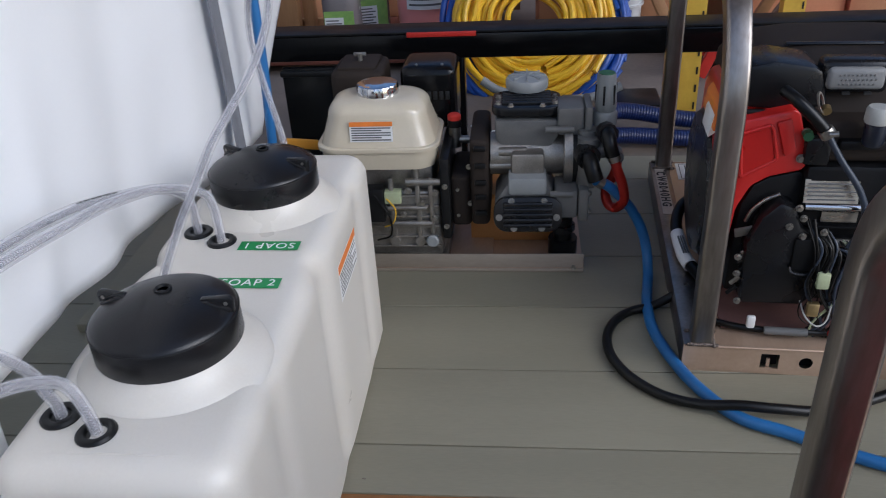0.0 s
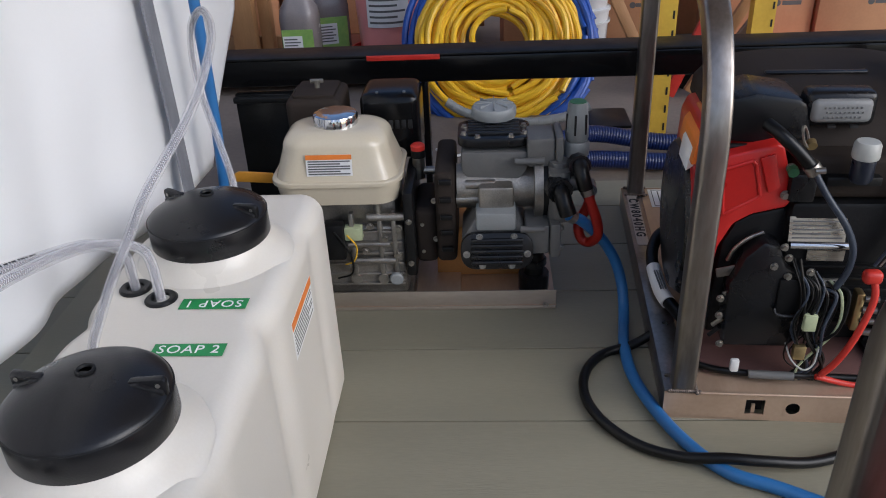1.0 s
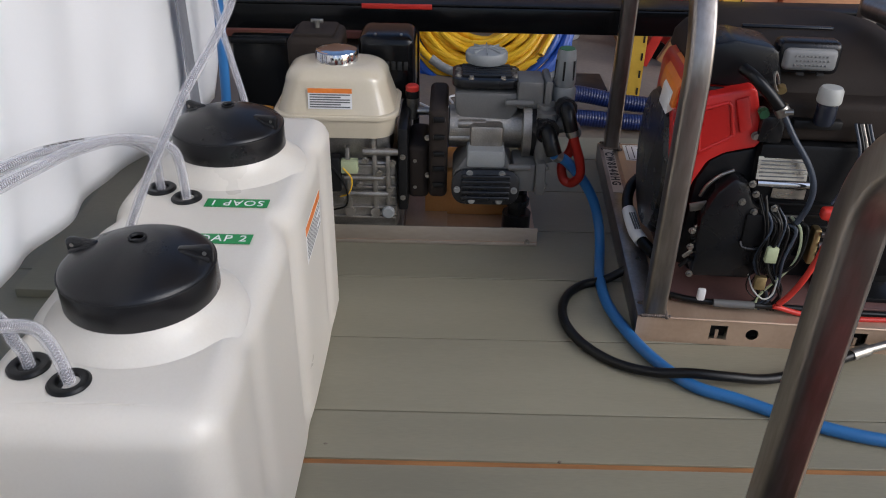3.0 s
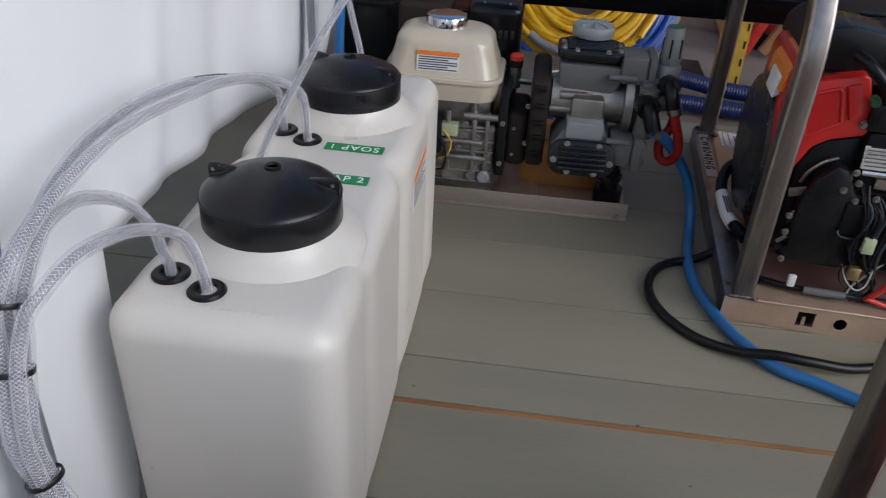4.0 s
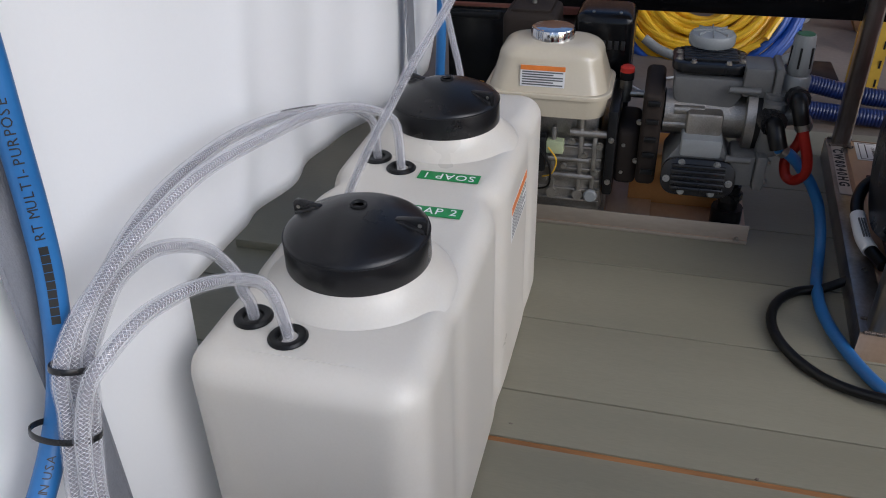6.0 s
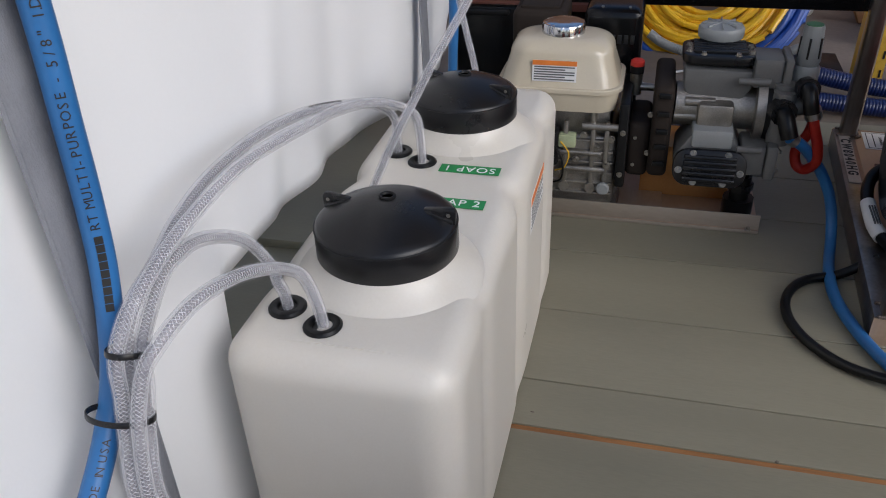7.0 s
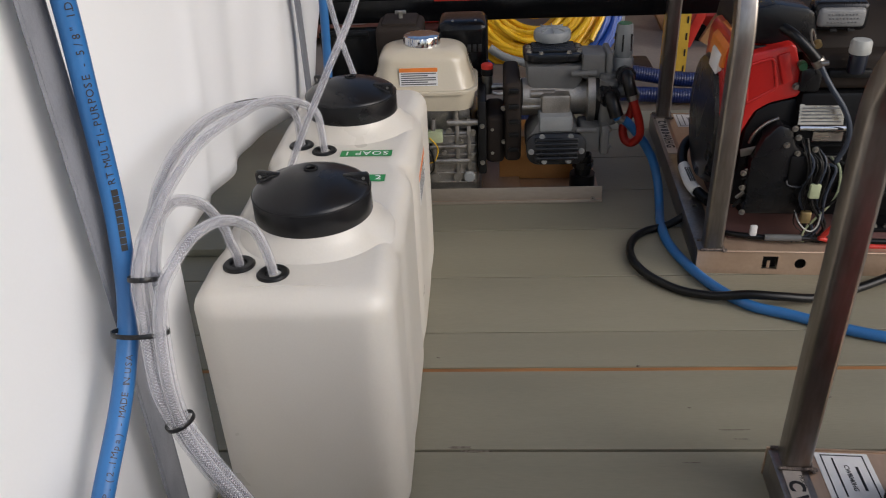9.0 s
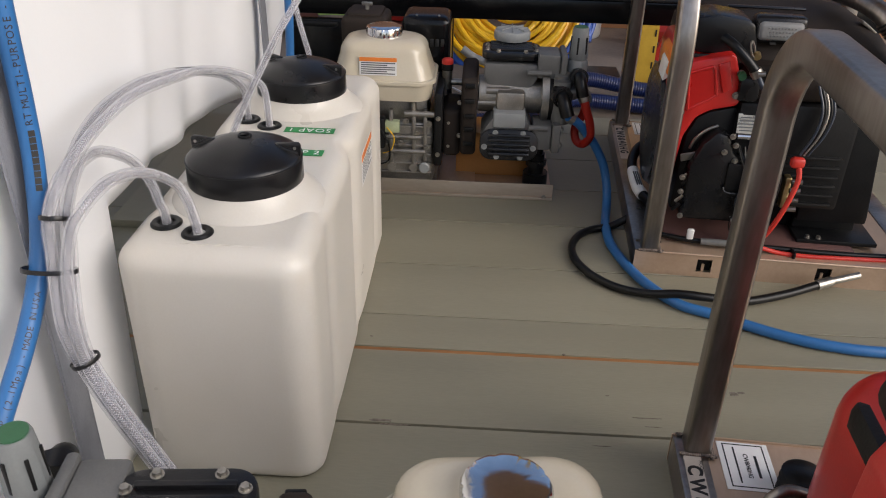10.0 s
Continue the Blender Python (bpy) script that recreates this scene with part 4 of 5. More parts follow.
    elb = P("elbow_fitting", pipe([(0.145, 1.585, 0.300), (0.15, 1.560, 0.300), (0.155, 1.546, 0.285), (0.163, 1.54, 0.262)], 0.017, n=16), RUBBER, body, "black plastic elbow")
    P("elbow_nut", rodm((0.143, 1.592, 0.302), (0.149, 1.566, 0.301), 0.0265, segments=10), LID, elb)
    foot = P("inlet_filter", rodm((0.105, 1.668, 0.012), (0.105, 1.668, 0.055), 0.034, segments=12), LID, body, "black plastic inlet fitting")
    P("filter_neck", rodm((0.105, 1.668, 0.055), (0.105, 1.668, 0.11), 0.022), RUBBER, foot)
    P("filter_nut", rodm((0.105, 1.668, 0.075), (0.105, 1.668, 0.092), 0.028, segments=8), LID, foot)
    P("filter_neck", rodm((0.105, 1.668, 0.11), (0.105, 1.668, 0.16), 0.017), RUBBER, foot)
    return unit


LEVER_ORANGE = mat("orange_plastic", (0.62, 0.28, 0.02), rough=0.45, scale=12)
# steel whose orange base colour stands in for a warm reflection
ORANGE_REFLECTION = mat("orange_reflection_steel", (0.56, 0.29, 0.10), (0.46, 0.23, 0.08), rough=0.32, metal=0.5, scale=6)
TRAY_EDGE = mat("dull_tan_sheet_edge", (0.46, 0.40, 0.33), (0.36, 0.31, 0.25), rough=0.42, metal=0.5, scale=7, fine=120, stretch=(0.3, 1, 1))
GREY_MID = mat("mid_grey_plastic", (0.19, 0.20, 0.20), (0.16, 0.17, 0.17), rough=0.42, scale=12, fine=280, bump=0.06)
PALE_GREEN = mat("pale_green_plastic", (0.45, 0.50, 0.30), rough=0.45, scale=30)
far_pump = pump_unit("diaphragm_pump", pose(-0.10, 1.78, 0), "petrol engine and grey diaphragm pump on a steel tray")

# ---- pressure washer: V-twin engine in a steel hoop frame ----
def washer(name, m, label):
    unit = thing(name, m, label, "pressure washer", "pressure washers")

    def P(nm, bm, material, parent=unit, lab="", smooth=True):
        return part(nm, bm, material, parent, lab, smooth)

    L, W, H = 0.846, 0.66, 0.057
    base = P("base_plate", boxm(0.045, W - 0.045, 0.004, L - 0.004, 0.048, 0.0545), STEEL_BASE, lab="bare steel deck plate")
    # front and back channels, with a slot and a hole through the front one
    def channel(y0, y1, holes):
        xs = [0.0]
        bm = bmesh.new()
        cuts = []
        for cx, w, kind in holes:
            box(bm, xs[-1], cx - w / 2, y0, y1, 0, H)
            box(bm, cx - w / 2, cx + w / 2, y0, y1, 0, H * 0.22)
            box(bm, cx - w / 2, cx + w / 2, y0, y1, H * 0.80, H)
            cuts.append((cx, w))
            xs.append(cx + w / 2)
        box(bm, xs[-1], W, y0, y1, 0, H)
        return bm
    fr = P("front_channel", channel(0.0, 0.004, [(0.158, 0.033, 0), (0.222, 0.026, 0), (0.42, 0.033, 0)]), STEEL_BASE, lab="bare steel front channel with cut-outs", smooth=False)
    for cx in (0.158, 0.42):
        # near-black box behind each cut-out, painted as the shade inside
        P("cutout_shadow_box", boxm(cx - 0.018, cx + 0.018, 0.02, 0.024, 0.008, 0.047), DARK, fr)
        P("cutout_tab", boxm(cx - 0.004, cx + 0.002, 0.006, 0.010, 0.012, 0.030), STEEL_BASE, fr)
    # the round hole: a ring plate over the square cut-out
    ring = bmesh.new()
    inner = [ring.verts.new((0.222 + 0.0122 * math.cos(a), -0.0006, 0.029 + 0.0122 * math.sin(a))) for a in np.linspace(0, 2 * math.pi, 24, endpoint=False)]
    outer = [ring.verts.new((0.222 + 0.0145 * max(-1, min(1, 1.42 * math.cos(a))), -0.0006, 0.029 + 0.0180 * max(-1, min(1, 1.42 * math.sin(a))))) for a in np.linspace(0, 2 * math.pi, 24, endpoint=False)]
    for k in range(24):
        ring.faces.new((inner[k], inner[(k + 1) % 24], outer[(k + 1) % 24], outer[k]))
    P("hole_plate", ring, STEEL_BASE, fr)
    P("cutout_shadow_box", boxm(0.206, 0.238, 0.02, 0.024, 0.008, 0.047), DARK, fr)
    P("back_channel", boxm(0, W, L - 0.004, L, 0, H, bevel=0.001), STEEL_BASE)
    for x0 in (0.0, W - 0.05):
        P("side_rail", boxm(x0, x0 + 0.050, 0.0045, L - 0.0045, 0.0, H + 0.0006, bevel=0.005), STEEL)
    bm = bmesh.new()
    rod(bm, (0.052, 0.002, H - 0.001), (W - 0.052, 0.002, H - 0.001), 0.003, segments=10)
    P("front_edge", bm, STEEL_BASE)

    # hoops of square tube
    def hoop(x):
        y0, y1, top, r, q = 0.024, L - 0.027, 0.722, 0.22, 0.115
        pts = [Vector((x, y0, z)) for z in np.linspace(H, top - r, 8)]
        pts += [Vector((x, y0 + r - r * math.cos(a), top - r + r * math.sin(a))) for a in np.linspace(0.12, math.pi / 2, 14)]
        pts += [Vector((x, y, top)) for y in np.linspace(y0 + r + 0.03, y1 - q - 0.03, 6)]
        pts += [Vector((x, y1 - q + q * math.sin(a), top - q + q * math.cos(a))) for a in np.linspace(0, math.pi / 2 - 0.12, 12)]
        pts += [Vector((x, y1, z)) for z in np.linspace(top - q, H, 8)]
        return sweep(bmesh.new(), pts, rect_profile(0.040, 0.042, 0.007, 3), up=(0, -1, 0))

    for x in (0.034, W - 0.034):
        h = P("hoop", hoop(x), STEEL, lab="hoop of bare square steel tube")
        for y in (0.024, L - 0.027):
            bm = bmesh.new()
            for k in range(16):
                u = -0.026 + 0.052 * k / 15
                yy = y + (0.025 if y < 0.4 else -0.025)
                bmesh.ops.create_icosphere(bm, subdivisions=1, radius=0.0042, matrix=Matrix.Translation((x + u, y - 0.022, H + 0.002)))
                bmesh.ops.create_icosphere(bm, subdivisions=1, radius=0.0042, matrix=Matrix.Translation((x + u, y + 0.022, H + 0.002)))
                bmesh.ops.create_icosphere(bm, subdivisions=1, radius=0.0042, matrix=Matrix.Translation((x + 0.021, y + u, H + 0.002)))
            P("weld_bead", bm, WELD, h)
    # model plate lettering on the side rail and a data sticker on the deck
    strip = P("model_strip", boxm(0.010, 0.037, 0.530, 0.800, H + 0.0012, H + 0.0017), STRIP, lab="pale model strip", smooth=False)
    lettering("CW8040HG", 0.0305, pose(0.0225, 0.672, H + 0.0019, 0, 0, -90), INK, strip, "letters", 0.0002, 1.42, 0.0011)
    lettering("MODEL", 0.008, pose(0.0345, 0.772, H + 0.0019, 0, 0, -90), INK, strip, "letters", 0.0002)
    data = P("data_sticker", boxm(0.068, 0.147, 0.735, 0.838, 0.055, 0.0555), LABEL_WHITE, lab="white data sticker with a black border", smooth=False)
    bm = bmesh.new()
    for a in ((0.076, 0.139, 0.741, 0.743), (0.076, 0.139, 0.832, 0.834), (0.076, 0.078, 0.743, 0.832), (0.137, 0.139, 0.743, 0.832)):
        box(bm, *a, 0.0555, 0.0558)
    P("border", bm, INK, data, smooth=False)
    lettering("CW8040HG", 0.010, pose(0.108, 0.787, 0.0558, 0, 0, -90), INK, data, "letters", 0.0001, 1.0, 0.0002)
    P("text_bar", boxm(0.121, 0.125, 0.763, 0.810, 0.0555, 0.0559), INK, data, smooth=False)
    P("text_bar", boxm(0.091, 0.0935, 0.750, 0.827, 0.0555, 0.0559), INK, data, smooth=False)

    # ---- engine ----
    blk = P("engine_block", boxm(0.12, 0.44, 0.17, 0.60, 0.05, 0.36, bevel=0.02), SATIN_BLACK, lab="black engine block")
    P("engine_mount", boxm(0.075, 0.50, 0.062, 0.64, 0.055, 0.062, bevel=0.003), REDDISH, blk)
    fan = P("fan_cover", moved(lathe([(0.142, 0), (0.158, 0.015), (0.158, 0.060), (0.144, 0.078), (0.05, 0.084), (0.002, 0.084)], 56), pose(0.116, 0.315, 0.250, 0, -90, 0)), LID, lab="round black fan cover")
    # red cowl; the recess in its front is a flat panel with painted shade
    rim = [(0.050, 0.19), (0.046, 0.34), (0.050, 0.445), (0.060, 0.470), (0.148, 0.493), (0.158, 0.487), (0.170, 0.450), (0.183, 0.392), (0.177, 0.380), (0.124, 0.367), (0.097, 0.349), (0.077, 0.304), (0.071, 0.236), (0.068, 0.19)]
    cowl = P("engine_cowl", prism(rim, 0.085, 0.40, 0.006), RED_COWL, lab="glossy red engine cowl")
    bm = bmesh.new()
    loop = [(0.066, 0.448), (0.112, 0.464), (0.118, 0.458), (0.131, 0.404), (0.126, 0.398), (0.076, 0.368)]
    for (a, b), (c, d) in zip(loop, loop[1:] + loop[:1]):
        rod(bm, (a, 0.0845, b), (c, 0.0845, d), 0.0036, segments=10)
    P("panel_ridge", bm, RED_COWL, cowl)
    P("sunk_panel", prism([(0.070, 0.445), (0.111, 0.460), (0.127, 0.402), (0.078, 0.373)], 0.0835, 0.0848), RED_DEEP, cowl, "flat panel in deeper red, painted as the shade of a recess")
    P("panel_flare", prism([(0.122, 0.470), (0.144, 0.478), (0.160, 0.420), (0.142, 0.408)], 0.079, 0.0848, 0.0025), RED_COWL, cowl)
    dome = P("rear_cowl", boxm(0.118, 0.40, 0.36, 0.668, 0.10, 0.385, bevel=0.075, segments=6), RED_COWL, cowl, "rounded red shroud at the back of the engine")
    P("shroud_grille", boxm(0.20, 0.36, 0.50, 0.62, 0.384, 0.390, bevel=0.002), SATIN_BLACK, dome)
    P("finned_boot", lathe([(0.026, 0), (0.034, 0.006), (0.026, 0.012), (0.034, 0.018), (0.026, 0.024), (0.034, 0.030), (0.026, 0.036), (0.033, 0.042), (0.024, 0.048)], 28, pose(0.17, 0.735, 0.055)), RUBBER, blk, "black ribbed rubber boot")
    P("lifting_strap", pipe([(0.10, 0.665, 0.05), (0.105, 0.68, 0.085), (0.13, 0.69, 0.105), (0.165, 0.69, 0.10)], 0.010, n=12), STEEL, blk, "bent steel pipe")
    st = P("cowl_sticker", prism([(0.040, 0.405), (0.046, 0.445), (0.068, 0.475), (0.078, 0.475), (0.078, 0.41)], 0.20, 0.34, 0.003), LABEL_ORANGE, cowl, "orange sticker")
    P("sticker_patch", prism([(0.036, 0.385), (0.040, 0.425), (0.050, 0.44), (0.056, 0.40)], 0.22, 0.30, 0.002), LABEL_WHITE, st)
    for x, z in ((0.171, 0.453), (0.170, 0.405), (0.062, 0.362)):
        P("cowl_bolt", hexbolt(bmesh.new(), (x, 0.083, z), (0, -1, 0), 0.006), BOLT, cowl)
    P("inner_shroud", prism([(0.078, 0.12), (0.082, 0.25), (0.086, 0.305), (0.104, 0.345), (0.128, 0.360), (0.182, 0.374), (0.200, 0.30), (0.200, 0.12)], 0.100, 0.30, 0.006), SATIN_BLACK, blk)
    P("bright_linkage", pipe([(0.098, 0.094, 0.275), (0.105, 0.088, 0.300), (0.124, 0.086, 0.322), (0.148, 0.088, 0.334)], 0.0035, n=10), BOLT, blk)
    P("bracket", moved(boxm(-0.022, 0.022, -0.002, 0.002, -0.009, 0.009, bevel=0.0015), pose(0.100, 0.080, 0.262, 0, -14, 0)), ALUMINIUM, blk)
    box_outline = [(0.100, 0.118), (0.097, 0.245), (0.118, 0.300), (0.145, 0.330), (0.173, 0.320), (0.187, 0.280), (0.208, 0.268), (0.226, 0.236), (0.226, 0.135), (0.212, 0.118)]
    ctl = P("control_box", prism(box_outline, 0.058, 0.14, 0.008), LID, blk, "black plastic control box")
    P("box_recess", boxm(0.178, 0.222, 0.052, 0.060, 0.195, 0.262, bevel=0.004), SATIN_BLACK, ctl)
    P("box_clip", pipe([(0.176, 0.052, 0.205), (0.18, 0.048, 0.196), (0.20, 0.048, 0.192), (0.222, 0.05, 0.194)], 0.003, n=8), LID, ctl)
    for x, z in ((0.176, 0.322), (0.186, 0.302), (0.190, 0.266), (0.165, 0.285), (0.086, 0.22), (0.088, 0.185), (0.096, 0.125), (0.225, 0.275)):
        P("box_bolt", hexbolt(bmesh.new(), (x, 0.058, z), (0, -1, 0), 0.005), BOLT, ctl)
    for k in range(5):
        P("link_rod", rodm((0.080 + 0.004 * k, 0.075, 0.13 + 0.022 * k), (0.094 + 0.004 * k, 0.070, 0.15 + 0.02 * k), 0.004), (SATIN_BLACK, BOLT, SATIN_BLACK, RUBBER, BOLT)[k], blk)
    # air cleaner: broad rounded slab above, and its strap latch
    rings = [(0.440, 0.085, 0.490, 0.150, 0.500, 0.06), (0.462, 0.072, 0.502, 0.130, 0.510, 0.07), (0.492, 0.074, 0.498, 0.138, 0.502, 0.07), (0.515, 0.086, 0.482, 0.158, 0.488, 0.075),
             (0.532, 0.108, 0.458, 0.186, 0.466, 0.08), (0.543, 0.136, 0.428, 0.216, 0.440, 0.08), (0.548, 0.170, 0.395, 0.250, 0.408, 0.07), (0.5495, 0.220, 0.345, 0.295, 0.365, 0.03)]
    acl = P("air_cleaner", loft(rings), BROWN_BLACK, lab="broad dusty black air cleaner cover")
    P("cleaner_base", boxm(0.105, 0.46, 0.19, 0.46, 0.415, 0.482, bevel=0.018, segments=3), BROWN_BLACK, acl)
    P("intake_snorkel", prism([(0.072, 0.485), (0.166, 0.478), (0.206, 0.490), (0.190, 0.548), (0.176, 0.556), (0.111, 0.566), (0.068, 0.556)], 0.112, 0.22, 0.008), LID, acl, "black plastic intake duct")
    P("duct_slot", boxm(0.074, 0.150, 0.108, 0.116, 0.474, 0.482, bevel=0.002), INK, acl)
    P("latch_strip", boxm(0.16, 0.33, 0.262, 0.274, 0.5480, 0.5540, bevel=0.003), LID, acl)
    P("latch_clip", moved(boxm(-0.02, 0.02, -0.012, 0.012, -0.003, 0.003, bevel=0.002), pose(0.452, 0.22, 0.531, 0, 35, 0)), ALUMINIUM, acl)
    grip = P("grip", boxm(0.196, 0.287, 0.106, 0.135, 0.517, 0.556, bevel=0.009, segments=3), GREY_GRIP, acl, "grey dimpled grip cover")
    P("grip_frame", boxm(0.188, 0.296, 0.114, 0.16, 0.508, 0.566, bevel=0.012, segments=3), LID, grip)
    bm = bmesh.new()
    for r in range(3):
        for c in range(9):
            bmesh.ops.create_icosphere(bm, subdivisions=1, radius=0.0022, matrix=Matrix.Translation((0.215 + 0.0066 * c + 0.003 * (r % 2), 0.1062, 0.528 + 0.0078 * r)))
    P("grip_dimples", bm, GREY, grip)
    for x in (0.222, 0.256):
        P("grip_slot", boxm(x, x + 0.012, 0.104, 0.110, 0.511, 0.515), INK, grip, smooth=False)
    P("ring_pull", moved(lathe([(0.0085, -0.0016), (0.0115, -0.0016), (0.0115, 0.0016), (0.0085, 0.0016)], 24, caps=False), pose(0.187, 0.090, 0.503, 70, 0, 50) @ Matrix.Diagonal((0.8, 1.6, 1, 1))), ALUMINIUM, acl)
    P("brass_stud", rodm((0.198, 0.095, 0.492), (0.198, 0.085, 0.488), 0.008), BRASSY, acl)
    brea = P("breather_bottle", lathe([(0.014, 0), (0.0172, 0.006), (0.0172, 0.040), (0.016, 0.044)], 28, pose(0.270, 0.060, 0.440)), INKBLUE, lab="dark breather bottle with pale ribbed cap")
    P("pale_cap", lathe([(0.0190, 0.040), (0.0202, 0.043), (0.0195, 0.062), (0.0165, 0.067), (0.002, 0.068)], 40, pose(0.270, 0.060, 0.440), wobble=lambda a, z: 0.02 * (math.cos(20 * a) > 0)), GREY_PALE, brea)
    P("bottle_bracket", boxm(0.225, 0.310, 0.07, 0.13, 0.425, 0.442, bevel=0.004), SATIN_BLACK, brea)
    P("fuel_shelf", boxm(0.188, 0.50, 0.085, 0.25, 0.395, 0.470, bevel=0.014, segments=3), BROWN_BLACK, lab="dusty black engine shroud")
    pip = P("rubber_pipe", pipe([(0.128, 0.095, 0.522), (0.142, 0.070, 0.515), (0.168, 0.058, 0.492), (0.195, 0.054, 0.464)], 0.0105, n=16), RUBBER, lab="black rubber fuel pipe with clamp")
    P("clamp", rodm((0.190, 0.054, 0.470), (0.199, 0.053, 0.458), 0.0130), BOLT, pip)
    P("clamp", rodm((0.194, 0.040, 0.466), (0.208, 0.038, 0.468), 0.005), BOLT, pip)
    P("thin_pipe", pipe([(0.197, 0.053, 0.460), (0.222, 0.046, 0.420), (0.257, 0.040, 0.372), (0.276, 0.040, 0.330), (0.278, 0.044, 0.288), (0.268, 0.05, 0.25)], 0.0056, n=12), SLATE, pip, "slate-grey rubber hose")
    P("cap_nut", rodm((0.172, 0.078, 0.452), (0.172, 0.068, 0.450), 0.009, segments=8), GREEN_PLASTIC, pip)
    P("elbow_block", boxm(0.172, 0.214, 0.072, 0.10, 0.395, 0.446, bevel=0.006), LID, pip)
    # cylinder with data plate
    cyl = P("cylinder_cover", boxm(0.184, 0.44, 0.080, 0.16, 0.150, 0.392, bevel=0.01), SATIN_BLACK, lab="black cylinder cover with a data plate")
    plate = P("data_plate", moved(boxm(-0.045, 0.045, -0.001, 0.001, -0.021, 0.021), pose(0.229, 0.0765, 0.346, -14)), PLATE, cyl, "scratched silver data plate", smooth=False)
    for k in range(5):
        P("text_bar", moved(boxm(-0.040, 0.040 - 0.018 * (k % 2), -0.0014, 0.0, 0.012 - 0.007 * k, 0.0145 - 0.007 * k), pose(0.229, 0.0762, 0.346, -14)), INK_GREY, plate, smooth=False)
    P("bright_band", rodm((0.188, 0.072, 0.318), (0.284, 0.072, 0.318), 0.0075), CHROME, cyl)
    P("text_strip", moved(boxm(-0.030, 0.030, -0.001, 0.001, -0.010, 0.010), pose(0.250, 0.0755, 0.297)), PLATE, cyl, smooth=False)
    P("bright_band", rodm((0.215, 0.070, 0.248), (0.285, 0.070, 0.248), 0.008), ALUMINIUM, cyl)
    for k in range(6):
        P("cooling_fin", boxm(0.20, 0.42, 0.070, 0.085, 0.275 - 0.022 * k, 0.280 - 0.022 * k, bevel=0.001), SATIN_BLACK, cyl)
    # wiring
    rng = random.Random(5)
    for k in range(16):
        a = (0.190 + 0.005 * k, 0.060, 0.285 - 0.004 * k + 0.03 * rng.random())
        pts = [a, (a[0] + 0.012 + 0.012 * rng.random(), 0.042, 0.225 + 0.025 * rng.random()), (a[0] + 0.004 + 0.02 * rng.random(), 0.034 + 0.01 * rng.random(), 0.165 + 0.02 * rng.random()), (0.205 + 0.07 * rng.random(), 0.045, 0.085 + 0.04 * rng.random()), (0.21 + 0.07 * rng.random(), 0.05, 0.056)]
        P("wire", pipe(pts, 0.0014 + 0.0006 * (k % 4), n=7, steps=6), (RUBBER, RUBBER, SLATE, RUBBER, RUBBER, RUBBER, RUBBER, RUBBER, RUBBER, SLATE, RUBBER, SLATE, RUBBER, RUBBER, PALE_GREEN, RUBBER)[k], cyl)
    P("connector", boxm(0.222, 0.244, 0.030, 0.046, 0.172, 0.205, bevel=0.003), PALE_GREEN, cyl, "pale green wire connector")
    P("connector", boxm(0.215, 0.236, 0.030, 0.044, 0.112, 0.140, bevel=0.003), BRASSY, cyl)
    P("white_wire", pipe([(0.205, 0.05, 0.135), (0.214, 0.03, 0.112), (0.234, 0.022, 0.098), (0.250, 0.026, 0.108), (0.256, 0.034, 0.135)], 0.0016, n=8), GREY_PALE, cyl)
    P("rag_tag", boxm(0.118, 0.134, 0.046, 0.056, 0.066, 0.096, bevel=0.004), WHITE_PLASTIC, cyl)
    P("loom", pipe([(0.060, 0.08, 0.062), (0.10, 0.055, 0.068), (0.15, 0.05, 0.066), (0.21, 0.045, 0.068), (0.30, 0.05, 0.062), (0.46, 0.05, 0.058), (0.60, 0.06, 0.056)], 0.0065, n=10), RUBBER, cyl)
    P("loom_sleeve", pipe([(0.15, 0.042, 0.070), (0.19, 0.038, 0.072), (0.225, 0.034, 0.074)], 0.008, n=10), GREY, cyl)
    # brass fittings and red battery lead
    bat = P("starter_terminal", boxm(0.304, 0.318, 0.046, 0.07, 0.165, 0.240, bevel=0.004), BRASSY, lab="brass starter terminal")
    for k in range(4):
        P("terminal_stud", rodm((0.318, 0.046, 0.165 + 0.022 * k), (0.338, 0.040, 0.168 + 0.022 * k), 0.006 - 0.0008 * (k % 2)), BOLT, bat)
    lead = P("battery_lead", pipe([(0.318, 0.034, 0.278), (0.322, 0.026, 0.245), (0.312, 0.020, 0.200), (0.298, 0.020, 0.15), (0.283, 0.024, 0.110), (0.268, 0.03, 0.082)], 0.0058, n=12), RED, lab="red battery cable")
    P("lead_boot", boxm(0.300, 0.330, 0.026, 0.048, 0.268, 0.292, bevel=0.008, segments=3), RED, lead)
    P("floor_lead", pipe([(0.262, 0.034, 0.075), (0.32, 0.034, 0.060), (0.38, 0.030, 0.0575), (0.46, 0.032, 0.0575), (0.60, 0.04, 0.0575)], 0.0052, n=12), RED, lead)
    P("lead_tie", boxm(0.352, 0.358, 0.018, 0.046, 0.048, 0.068, bevel=0.002), LID, lead)
    for k in range(5):
        P("ignition_cable", pipe([(0.330 + 0.006 * k, 0.07, 0.44), (0.345 + 0.006 * k, 0.055, 0.39), (0.340 + 0.005 * k, 0.05, 0.34), (0.322 + 0.004 * k, 0.055, 0.29)], 0.0030, n=8), (SLATE, RUBBER, ALUMINIUM, RUBBER, SLATE)[k], lead)
    # silencer box and exhaust at the far flank
    sil = P("silencer_box", prism([(0.372, 0.105), (0.372, 0.345), (0.452, 0.385), (0.500, 0.385), (0.528, 0.125), (0.528, 0.105)], 0.115, 0.23, 0.004), SATIN_BLACK, lab="black silencer box")
